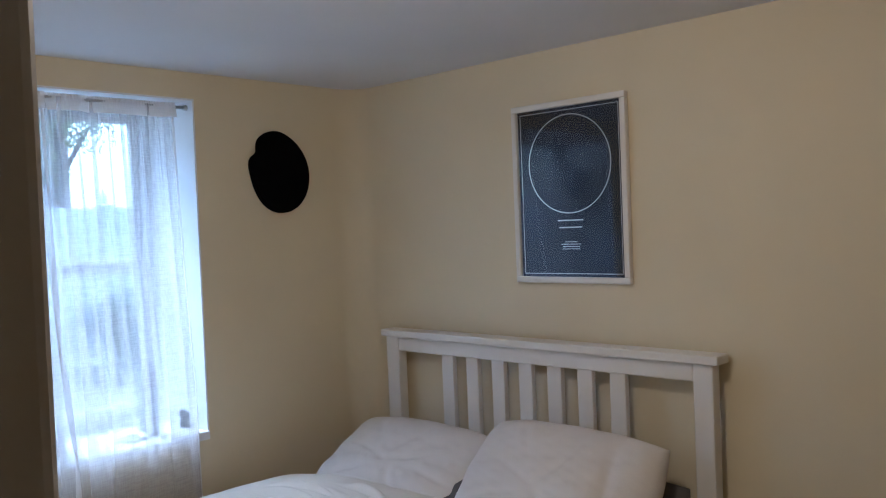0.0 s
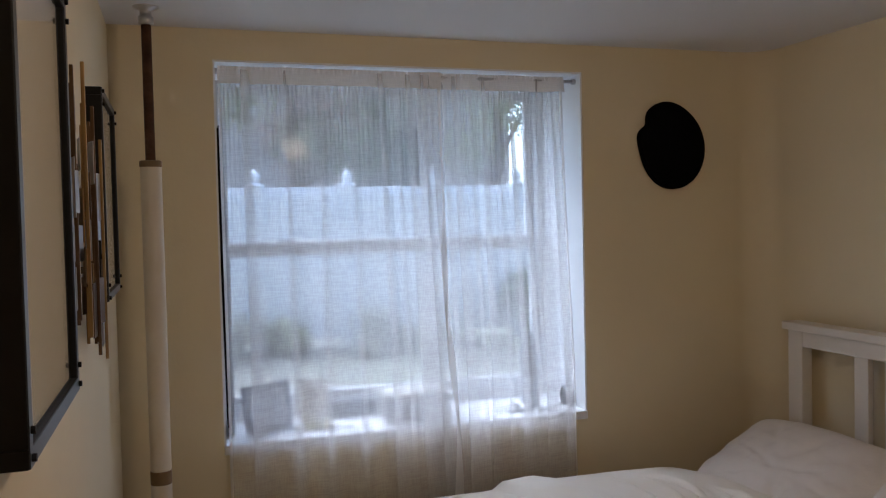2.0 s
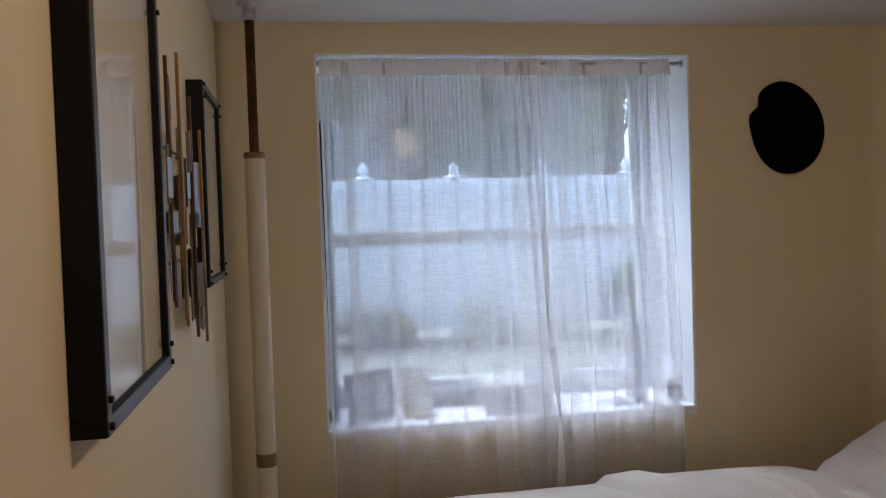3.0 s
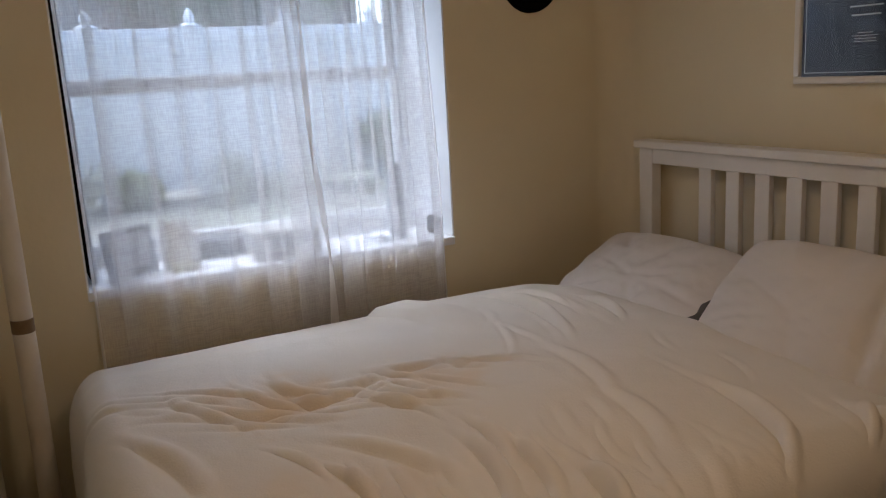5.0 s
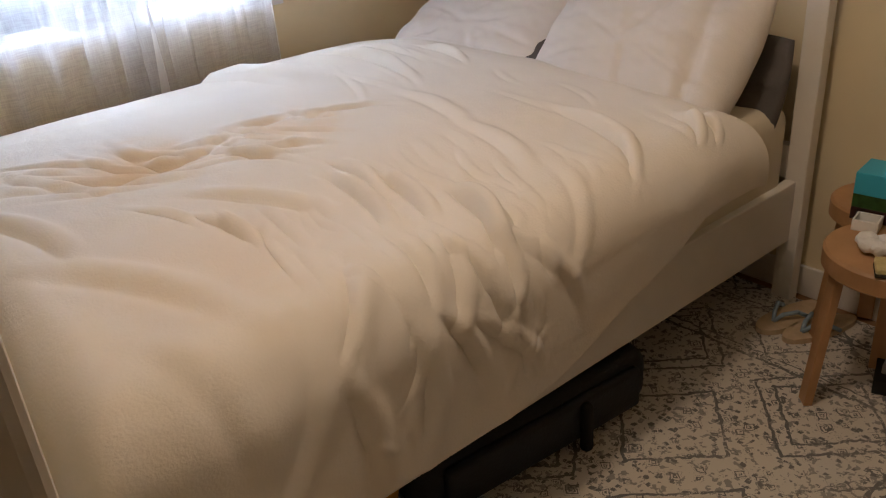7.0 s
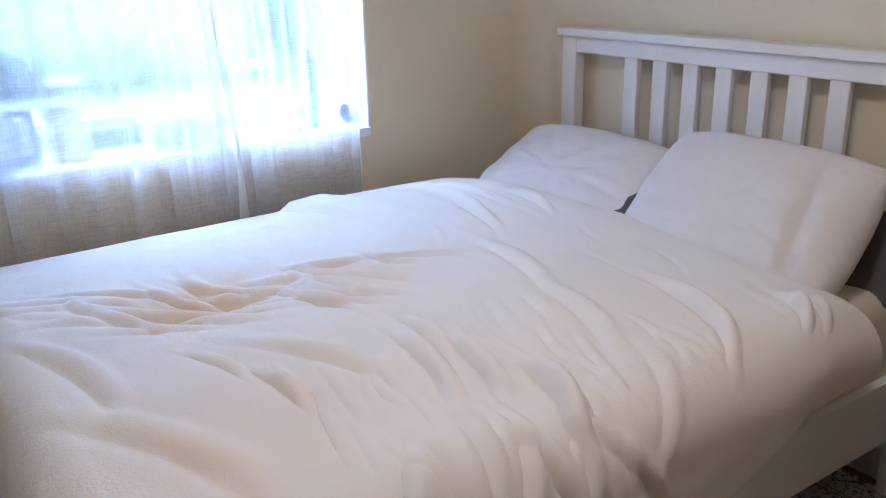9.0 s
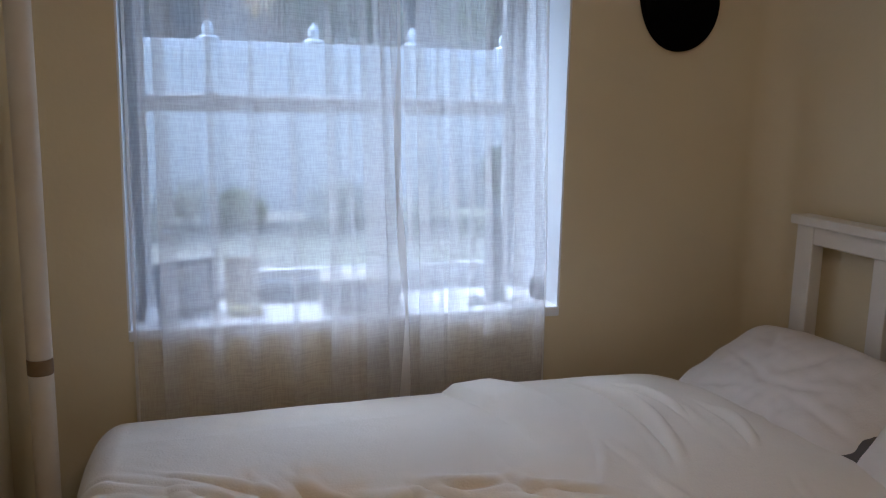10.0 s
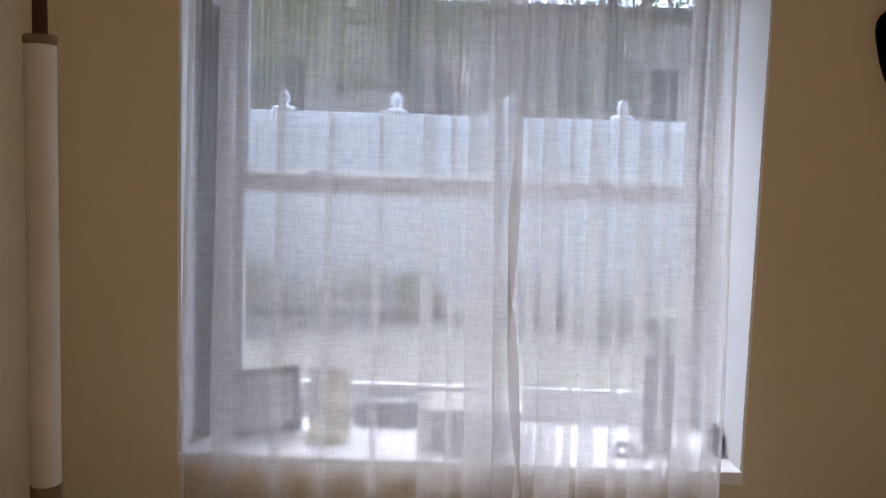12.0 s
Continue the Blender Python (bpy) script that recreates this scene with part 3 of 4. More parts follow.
# ---- black felt blob on the wall ----
bm = bmesh.new()
ring = []
for k in range(96):
    a = 2 * math.pi * k / 96
    r = 1 + 0.05 * math.cos(2 * a + 1.0) - 0.13 * math.exp(-((a - 2.62) / 0.16) ** 2) + 0.05 * math.exp(-((a - 2.95) / 0.22) ** 2) + 0.02 * math.cos(3 * a)
    ring.append(bm.verts.new((2.378 + 0.132 * r * math.cos(a), 2.978, 1.846 + 0.163 * r * math.sin(a))))
face = bm.faces.new(ring)
out = bmesh.ops.extrude_face_region(bm, geom=[face])
bmesh.ops.translate(bm, vec=(0, 0.02, 0), verts=[v for v in out["geom"] if isinstance(v, bmesh.types.BMVert)])
bmesh.ops.recalc_face_normals(bm, faces=bm.faces)
bmesh.ops.bevel(bm, geom=[e for e in bm.edges if len({round(v.co.y, 3) for v in e.verts}) == 1 and e.verts[0].co.y < 2.985], offset=0.006, segments=3, affect="EDGES")
tagged(obj("wall_panel", bm, FELT), "black felt blob-shaped decoration hung on the cream wall", "wall decor")


# ---- framed pictures ----
def frame_bars(u0, v0, u1, v1, w, place):
    """Four mitred bars as separate boxes; place maps (u0, v0, u1, v1) to a bmesh."""
    return [place(u0, v0, u1, v0 + w), place(u0, v1 - w, u1, v1), place(u0, v0 + w, u0 + w, v1 - w), place(u1 - w, v0 + w, u1, v1 - w)]


poster = thing("star_map_poster", pose(XR, 1.902, 1.709), "dark blue star chart print in a white frame", "picture")
pw, ph = 0.231, 0.309
for b in frame_bars(-pw, -ph, pw, ph, 0.021, lambda a, b, c, d: box(-0.024, a, b, -0.001, c, d, 0.004)):
    part("frame_bar", b, WHITE, poster)
part("print", box(-0.010, -pw + 0.02, -ph + 0.02, -0.004, pw - 0.02, ph - 0.02), NIGHT, poster, "midnight blue print with a star circle")
iw, ih = pw - 0.031, ph - 0.031
for b in frame_bars(-iw, -ih, iw, ih, 0.0022, lambda a, b, c, d: box(-0.0106, a, b, -0.0101, c, d)):
    part("print_border", b, INK, poster)
bm = bmesh.new()
rc, zc = 0.168, 0.095
vs = [[bm.verts.new((-0.0106, r * math.cos(t), zc + r * math.sin(t))) for t in (2 * math.pi * k / 96 for k in range(96))] for r in (rc, rc - 0.0035)]
for k in range(96):
    bm.faces.new((vs[0][k], vs[0][(k + 1) % 96], vs[1][(k + 1) % 96], vs[1][k]))
part("star_circle", bm, INK, poster)
bm = bmesh.new()
rng = random.Random(7)
for _ in range(330):
    r, t = rc * math.sqrt(rng.random()) * 0.95, rng.random() * 6.283
    s = rng.choice((0.0006, 0.0008, 0.0011, 0.0016)) * 0.8
    y, z = r * math.cos(t), zc + r * math.sin(t)
    bm.faces.new([bm.verts.new((-0.0106, y + a * s, z + b * s)) for a, b in ((-1, 0), (0, -1), (1, 0), (0, 1))])
tagged(part("stars", bm, INK, poster), kind="stuff")
for z, w, h in ((-0.098, 0.052, 0.004), (-0.122, 0.046, 0.004), (-0.17, 0.024, 0.002), (-0.178, 0.04, 0.002), (-0.186, 0.034, 0.002), (-0.194, 0.036, 0.002)):
    part("caption_bar", box(-0.0106, -w, z, -0.0101, w, z + h), INK, poster)
part("glazing", box(-0.0165, -pw + 0.021, -ph + 0.021, -0.0145, pw - 0.021, ph - 0.021), GLASS, poster, "reflective picture glass")


def black_frame(y0, z0, y1, z1, w, depth, label):
    f = thing("picture_frame", pose(XL, (y0 + y1) / 2, (z0 + z1) / 2), label, "picture frame", "black frames on the wall")
    a, b = (y1 - y0) / 2, (z1 - z0) / 2
    for bar in frame_bars(-a, -b, a, b, w, lambda p, q, r, s: box(0.0, p, q, depth, r, s, 0.0015)):
        part("frame_bar", bar, BLACKMETAL, f)
    for bar in frame_bars(-a + 0.001, -b + 0.001, a - 0.001, b - 0.001, w - 0.002, lambda p, q, r, s: box(depth, p, q, depth + 0.0015, r, s)):
        part("face_strip", bar, STEEL, f, "grey metal face strip")
    for y in (-a + w / 2, a - w / 2):
        for z in (-b + w * 0.5, b - w * 0.5):
            for d in (0, math.copysign(0.028, -z)):
                part("screw", cyl(0.0042, 0.0042, (depth, y, z + d), (depth + 0.006, y, z + d), 12), BLACKMETAL, f)
    part("mat_board", box(depth - 0.014, -a + w, -b + w, depth - 0.010, a - w, b - w), MATBOARD, f, "ivory mat board")
    pane = part("glazing", box(depth - 0.007, -a + w, -b + w, depth - 0.0045, a - w, b - w), ACRYLIC, f, "clear picture glazing")
    pane.visible_shadow = False
    return f


black_frame(1.19, 1.352, 1.63, 1.93, 0.021, 0.036, "large black metal frame with glass on the wall")
black_frame(2.235, 1.43, 2.62, 1.895, 0.017, 0.036, "smaller black metal frame with glass on the wall")

# ---- metal wall sculpture ----
sc = thing("wall_sculpture", pose(XL, 1.91, 1.605), "mid-century wall sculpture of brass rods and metal plates", "wall decor")
rng = random.Random(21)
ys = [-0.22 + 0.44 * k / 9 for k in range(10)]
for k, y in enumerate(ys):
    z0 = -0.15 - 0.12 * (k / 9) + rng.uniform(-0.03, 0.02)
    z1 = 0.26 - 0.07 * (k / 9) + rng.uniform(-0.04, 0.03)
    d = 0.018 + 0.012 * (k % 3)
    part("rod", box(d - 0.003, y - 0.003, z0, d + 0.003, y + 0.003, z1, 0.0008), (BRASS, BRONZE)[k % 2], sc)
for k in range(34):
    y = rng.choice(ys) + rng.uniform(-0.01, 0.01)
    z = rng.uniform(-0.17, 0.15) - 0.25 * y
    d = rng.choice((0.016, 0.026, 0.036))
    a, b = rng.uniform(0.014, 0.024), rng.uniform(0.028, 0.05)
    bm = box(d, y - a, z - b, d + 0.002, y + a, z + b, 0.0006)
    bmesh.ops.rotate(bm, cent=(d, y, z), matrix=Matrix.Rotation(rng.uniform(-0.35, 0.35), 3, "Z"), verts=bm.verts)
    part("plate", bm, rng.choice((BRASS, BRONZE, PEWTER, PEWTER)), sc)
for z in (-0.1, 0.02, 0.1):
    part("cross_bar", box(0.012, -0.2, z - 0.002, 0.016, 0.2, z + 0.002), BRONZE, sc)
for y in (-0.12, 0.12):
    part("standoff", cyl(0.003, 0.003, (0, y, 0.1), (0.014, y, 0.1), 10), BRONZE, sc)

# ---- rug ----


def rug_material():
    m = bpy.data.materials.new("distressed_oriental_rug")
    m.use_nodes = True
    n, l = m.node_tree.nodes, m.node_tree.links
    b = n["Principled BSDF"]
    b.inputs["Roughness"].default_value, b.inputs["Specular IOR Level"].default_value = 0.95, 0.1
    co = n.new("ShaderNodeTexCoord")
    sep = n.new("ShaderNodeSeparateXYZ")
    wob, wsc, wad = n.new("ShaderNodeTexNoise"), n.new("ShaderNodeVectorMath"), n.new("ShaderNodeVectorMath")
    wob.inputs["Scale"].default_value = 26
    wsc.operation, wsc.inputs["Scale"].default_value = "SCALE", 0.022
    l.new(co.outputs["Object"], wob.inputs["Vector"])
    l.new(wob.outputs["Color"], wsc.inputs[0])
    l.new(co.outputs["Object"], wad.inputs[0])
    l.new(wsc.outputs[0], wad.inputs[1])
    l.new(wad.outputs[0], sep.inputs[0])

    def op(kind, a, b2=None, c=None):
        x = n.new("ShaderNodeMath")
        x.operation = kind
        for k, v in enumerate((a, b2, c)):
            if v is None:
                continue
            if isinstance(v, (int, float)):
                x.inputs[k].default_value = v
            else:
                l.new(v, x.inputs[k])
        return x.outputs[0]

    def tex(kind, scale, **kw):
        t = n.new("ShaderNodeTex" + kind)
        t.inputs["Scale"].default_value = scale
        l.new(wad.outputs[0], t.inputs["Vector"])
        return t

    def band(v, centre, half):
        return op("COMPARE", v, centre, half)

    x, y = sep.outputs["X"], sep.outputs["Y"]
    ax, ay = op("ABSOLUTE", x), op("ABSOLUTE", y)
    edge = op("MINIMUM", op("SUBTRACT", RUG[0], ax), op("SUBTRACT", RUG[1], ay))
    field = op("GREATER_THAN", edge, 0.36)
    lines = op("MAXIMUM", op("MAXIMUM", band(edge, 0.36, 0.005), band(edge, 0.33, 0.003)), op("MAXIMUM", band(edge, 0.12, 0.005), band(edge, 0.1, 0.003)))

    # nested stepped lozenges over the field
    def cell(v, size):
        return op("ABSOLUTE", op("SUBTRACT", op("PINGPONG", op("ADD", v, 40 * size), size), size * 0.5))

    loz = op("ADD", cell(x, 0.62), op("MULTIPLY", cell(y, 0.5), 1.15))
    step = op("SNAP", loz, 0.012)
    ring = op("MAXIMUM", band(step, 0.18, 0.004), op("MAXIMUM", band(step, 0.42, 0.004), band(step, 0.36, 0.004)))
    # small motifs
    v1 = tex("Voronoi", 19.0)
    v1.distance, v1.inputs["Randomness"].default_value = "MANHATTAN", 0.75
    d1 = v1.outputs["Distance"]
    motif = op("MULTIPLY", op("LESS_THAN", d1, 0.52), op("GREATER_THAN", op("FRACT", op("MULTIPLY", d1, 5.1)), 0.58))
    v2 = tex("Voronoi", 46.0)
    v2.distance, v2.inputs["Randomness"].default_value = "CHEBYCHEV", 0.7
    small = op("LESS_THAN", v2.outputs["Distance"], 0.26)
    pick = tex("Noise", 4.0)
    chosen = op("MULTIPLY", small, op("GREATER_THAN", pick.outputs["Fac"], 0.47))
    ink = op("MAXIMUM", op("MAXIMUM", motif, chosen), op("MAXIMUM", ring, lines))
    # worn pile
    wear = tex("Noise", 120.0)
    wear.inputs["Detail"].default_value = 3
    broad = tex("Noise", 2.6)
    worn = op("GREATER_THAN", op("ADD", wear.outputs["Fac"], op("MULTIPLY", broad.outputs["Fac"], 0.5)), 0.66)
    ink = op("MULTIPLY", ink, op("ADD", 0.25, op("MULTIPLY", worn, 0.75)))
    fleck = tex("Noise", 70.0)
    ink = op("MAXIMUM", ink, op("MULTIPLY", op("GREATER_THAN", fleck.outputs["Fac"], 0.585), 0.7))
    ink = op("MULTIPLY", ink, op("ADD", 0.55, op("MULTIPLY", broad.outputs["Fac"], 0.75)))
    mix = n.new("ShaderNodeMix")
    mix.data_type = "RGBA"
    mix.inputs["A"].default_value, mix.inputs["B"].default_value = (0.68, 0.64, 0.57, 1), (0.17, 0.17, 0.175, 1)
    l.new(ink, mix.inputs["Factor"])
    l.new(mix.outputs["Result"], b.inputs["Base Color"])
    bp = n.new("ShaderNodeBump")
    bp.inputs["Strength"].default_value, bp.inputs["Distance"].default_value = 0.5, 0.004
    l.new(tex("Noise", 330.0).outputs["Fac"], bp.inputs["Height"])
    l.new(bp.outputs[0], b.inputs["Normal"])
    return m


RUG = (1.07, 1.06)
rug = obj("rug", box(-RUG[0], -RUG[1], 0, RUG[0], RUG[1], 0.010, 0.003), rug_material())
rug.location = (1.66, 1.535, 0.001)
tagged(rug, "cream and grey distressed oriental rug under the bed", "rug")

# ---- stools and what stands on them ----


def stool(x, y, r, turn, label):
    s = thing("stool", pose(x, y, 0.011, 0, 0, turn), label, "stool", "wooden stools beside the bed")
    part("seat", lathe([(r - 0.006, 0.378), (r, 0.384), (r, 0.424), (r - 0.006, 0.43)], 56), OAK, s, smooth=False)
    for k in range(3):
        a = 2 * math.pi * k / 3
        c, d = math.cos(a), math.sin(a)
        bm = box(-0.011, -0.021, 0, 0.011, 0.021, 0.4, 0.003)
        for v in bm.verts:
            out_ = (r - 0.034) + (0.4 - v.co.z) * 0.08
            px, py = v.co.x + out_, v.co.y
            v.co.x, v.co.y = px * c - py * d, px * d + py * c
        part("leg", bm, OAK, s)
    return s


stool(2.385, 0.982, 0.158, 137, "round honey-coloured wooden stool with three legs")
stool(2.64, 1.125, 0.13, 20, "second round wooden stool against the wall")
SZ = 0.441

bx = thing("tissue_box", pose(2.545, 1.06, SZ, 0, 0, 8), "blue and green printed cardboard box on the stool", "box")
bw, bd, bh = 0.055, 0.09, 0.125
part("lower_band", box(-bw, -bd, 0, bw, bd, 0.034, 0.002), mat("dark_flower_print", (0.05, 0.015, 0.02), 0.5, grain=(60, 0.8)), bx, "dark flower printed band")
part("middle_band", box(-bw + 0.0005, -bd + 0.0005, 0.034, bw - 0.0005, bd - 0.0005, 0.068), mat("grass_print", (0.04, 0.11, 0.02), 0.5, grain=(50, 0.5)), bx, "grass green printed band")
part("upper_band", box(-bw, -bd, 0.068, bw, bd, bh, 0.002), mat("sky_print", (0.07, 0.42, 0.6), 0.5, grain=(8, 0.1)), bx, "sky blue printed band")

cot = thing("cotton_wool", pose(2.345, 1.0, SZ, 0, 0, 20), "crumpled white cotton wool on the stool", "cotton wool")
COTTON = mat("white_cotton_wool", (0.8, 0.8, 0.8), 0.95, bump=[(160, 0.4)])
rng = random.Random(3)
for k in range(9):
    bm = bmesh.new()
    m = Matrix.Translation((rng.uniform(-0.035, 0.035), rng.uniform(-0.045, 0.045), 0.016 + rng.uniform(0, 0.01))) @ Matrix.Diagonal((1, 1, 0.7, 1))
    bmesh.ops.create_icosphere(bm, subdivisions=3, radius=rng.uniform(0.018, 0.026), matrix=m)
    for v in bm.verts:
        v.co += v.normal * 0.004 * noise.noise(v.co * 90)
        v.co.z = max(v.co.z, 0)
    part("cotton_ball", bm, COTTON, cot, smooth=True)

sp = thing("sponge", pose(2.275, 0.93, SZ, 0, 0, 28), "pale yellow sponge with a dark underside on the stool", "sponge")
part("foam", box(-0.032, -0.05, 0.008, 0.032, 0.05, 0.024, 0.005, 3), mat("yellow_foam", (0.66, 0.56, 0.26), 0.9, grain=(60, 0.25), bump=[(130, 0.5)]), sp, "pale yellow foam")
part("scour_pad", box(-0.032, -0.05, 0, 0.032, 0.05, 0.008, 0.002), mat("dark_scour_pad", (0.035, 0.03, 0.02), 0.9), sp, "dark scouring pad")

dish = thing("glass_dish", pose(2.452, 1.085, SZ, 0, 0, 12), "small white-edged square dish on the stool", "dish")
for b in frame_bars(-0.028, -0.03, 0.028, 0.03, 0.005, lambda a, b, c, d: box(a, b, 0, c, d, 0.028, 0.001)):
    part("rim_bar", b, REVEAL, dish)
part("base", box(-0.0235, -0.0255, 0, 0.0235, 0.0255, 0.003), PEWTER, dish)

# ---- flip-flops and books on the rug ----
SOLE = mat("straw_coloured_foam", (0.6, 0.47, 0.3), 0.8, grain=(40, 0.15), bump=[(120, 0.2)])
STRAP = mat("pale_blue_rubber", (0.3, 0.4, 0.5), 0.55)


def flipflop(m, side):
    f = thing("flip_flop", m, "straw-coloured flip-flop with pale blue straps on the rug", "flip-flop", "pair of flip-flops")
    bm = bmesh.new()
    ring = []
    for k in range(40):
        a = 2 * math.pi * k / 40
        c, s = math.cos(a), math.sin(a)
        ring.append(bm.verts.new((0.128 * c, (0.043 + 0.008 * c + 0.006 * side * math.sin(a + 0.6)) * s, 0)))
    face = bm.faces.new(ring)
    out = bmesh.ops.extrude_face_region(bm, geom=[face])
    bmesh.ops.translate(bm, vec=(0, 0, 0.016), verts=[v for v in out["geom"] if isinstance(v, bmesh.types.BMVert)])
    bmesh.ops.recalc_face_normals(bm, faces=bm.faces)
    part("sole", bm, SOLE, f)
    for s in (-1, 1):
        pts = [Vector((0.066, 0.0, 0.016)), Vector((0.045, 0.014 * s, 0.037)), Vector((0.005, 0.034 * s, 0.04)), Vector((-0.03, 0.041 * s, 0.018))]
        bm = bmesh.new()
        for a, b in zip(pts, pts[1:]):
            cyl(0.006, 0.0065, a, b + (b - a) * 0.08, 10, bm=bm)
        part("strap", bm, STRAP, f, smooth=True)
    return f


flipflop(pose(2.60, 1.322, 0.012, 0, 0, 172), 1)
flipflop(pose(2.60, 1.222, 0.012, 0, 0, 160), -1)


def book(m, w, d, h, cover, label):
    b = thing("book", m, label, "book", "books stacked under the stool")
    part("page_block", box(-w / 2 + 0.004, -d / 2 + 0.004, 0.003, w / 2 - 0.003, d / 2 - 0.004, h - 0.003), MATBOARD, b)
    part("front_cover", box(-w / 2, -d / 2, h - 0.003, w / 2, d / 2, h, 0.001), cover, b)
    part("back_cover", box(-w / 2, -d / 2, 0, w / 2, d / 2, 0.003, 0.001), cover, b)
    part("spine", box(-w / 2, -d / 2, 0.003, -w / 2 + 0.004, d / 2, h - 0.003, 0.001), cover, b)
    return b


b1 = book(pose(2.555, 0.895, 0.012, 0, 0, 20), 0.2, 0.27, 0.04, mat("black_book_cloth", (0.012, 0.012, 0.012), 0.6, grain=(30, 0.2)), "thick black book with pale lettering on its spine")
for k, (y, w) in enumerate(((0.085, 0.008), (0.067, 0.007), (0.05, 0.007), (0.02, 0.008), (0.004, 0.008), (-0.012, 0.008), (-0.03, 0.008), (-0.052, 0.008))):
    part("spine_letter", box(-0.1012, y - w / 2, 0.012, -0.1001, y + w / 2, 0.027), INK, b1)
book(pose(2.575, 0.885, 0.053, 0, 0, 12), 0.19, 0.25, 0.025, mat("grey_book_jacket", (0.42, 0.4, 0.36), 0.5, grain=(14, 0.4)), "worn grey book lying on a black one")

# ---- under the bed ----
NAVY = mat("navy_nylon", (0.012, 0.016, 0.024), 0.6, grain=(15, 0.3), bump=[(130, 0.2)])
bag = thing("suitcase", pose(1.66, 1.6, 0.011, 0, 0, -5), "dark navy soft suitcase pushed under the bed", "suitcase")
part("body", box(-0.36, -0.2, 0.008, 0.36, 0.23, 0.17, 0.05, 5), NAVY, bag, smooth=True)
part("front_pocket", box(-0.3, -0.222, 0.03, 0.3, -0.19, 0.145, 0.014, 3), NAVY, bag, smooth=True)
part("carry_handle", box(0.085, -0.245, 0.0, 0.115, -0.215, 0.14, 0.012, 3), mat("black_webbing", (0.008, 0.008, 0.009), 0.7), bag, smooth=True)
for x in (-0.3, 0.3):
    part("foot", cyl(0.012, 0.012, (x, 0.1, 0), (x, 0.1, 0.012), 12), BLACKMETAL, bag)
bm = bmesh.new()
for k in range(16):
    a, b = 2 * math.pi * k / 16, 2 * math.pi * (k + 1) / 16
    cyl(0.004, 0.004, (-0.33 + 0.022 * math.cos(a), -0.226, 0.03 + 0.022 * math.sin(a)), (-0.33 + 0.022 * math.cos(b), -0.226, 0.03 + 0.022 * math.sin(b)), 8, bm=bm)
part("ring", bm, CHROME, bag, "chrome ring", smooth=True)

yb = thing("tote_bag", pose(1.12, 1.56, 0.011, 0, 0, 14), "bright yellow fabric bag with black trim under the bed", "bag")
bm = box(-0.15, -0.1, 0, 0.15, 0.12, 0.13, 0.035, 4)
bmesh.ops.subdivide_edges(bm, edges=bm.edges, cuts=2, use_grid_fill=True)
for v in bm.verts:
    v.co += v.normal * 0.012 * noise.noise(v.co * 14)
    v.co.z = max(v.co.z, 0)
part("pouch", bm, mat("yellow_canvas", (0.68, 0.36, 0.015), 0.8, grain=(20, 0.3), bump=[(120, 0.3)]), yb, smooth=True)
part("trim_band", box(-0.16, -0.115, 0.0, 0.16, -0.09, 0.03, 0.008), mat("black_nylon", (0.01, 0.01, 0.01), 0.7), yb, "black trim")

# ---- between the bed's foot and the wall ----
rb = thing("storage_box", pose(0.575, 2.5, 0.0), "black box with a red lid on the floor", "box")
part("body", box(-0.07, -0.13, 0, 0.07, 0.13, 0.29, 0.006), BLACKMETAL, rb)
part("lid", box(-0.074, -0.134, 0.29, 0.074, 0.134, 0.33, 0.01, 3), mat("red_plastic", (0.28, 0.015, 0.015), 0.4, grain=(9, 0.2)), rb, "red lid")

# ---- on the window sill ----
S0 = WZ0
ph_ = thing("photo_frame", pose(0.918, 3.155, S0 + 0.002, -10, 0, 32), "small grey photo frame leaning on the sill", "photo frame")
for b in frame_bars(-0.096, 0, 0.096, 0.155, 0.022, lambda a, b, c, d: box(a, -0.008, b, c, 0.008, d, 0.002)):
    part("frame_bar", b, mat("slate_wood", (0.2, 0.205, 0.215), 0.5), ph_)
part("photo_mount", box(-0.074, -0.002, 0.022, 0.074, 0.002, 0.133), REVEAL, ph_, "white photo mount")
part("photo", box(-0.058, -0.004, 0.036, 0.058, -0.0025, 0.119), mat("pale_faded_photo", (0.45, 0.46, 0.48), 0.5, mix2=(14, (0.2, 0.22, 0.25), 0.8)), ph_, "faded pale photograph")
part("stand", box(-0.012, 0.008, 0.0, 0.012, 0.05, 0.004), PEWTER, ph_)
cd = thing("greeting_card", pose(1.073, 3.185, S0, -8, 0, 4), "cream card standing open on the sill", "card")
part("front_leaf", box(-0.05, -0.001, 0, 0.05, 0.001, 0.155), MATBOARD, cd)
part("back_leaf", box(-0.05, 0.002, 0, 0.05, 0.004, 0.15), MATBOARD, cd)
tagged(obj("notepad", box(1.03, 3.095, S0, 1.12, 3.15, S0 + 0.022, 0.002), mat("yellow_paper", (0.6, 0.55, 0.3), 0.8)), "small pad of pale yellow paper on the sill", "notepad")
sx = thing("spectacle_case", pose(1.215, 3.275, S0, 0, 0, 3), "long grey case lying on the sill", "case")
part("shell", box(-0.1, -0.028, 0, 0.1, 0.028, 0.062, 0.018, 4), mat("slate_grey_vinyl", (0.16, 0.17, 0.18), 0.6), sx, smooth=True)
part("hinge_line", box(-0.098, -0.0288, 0.03, 0.098, -0.0278, 0.033), BLACKMETAL, sx)
bp_ = thing("book_pile", pose(1.42, 3.16, S0, 0, 0, -3), "short pile of pale paperbacks on the sill", "books")
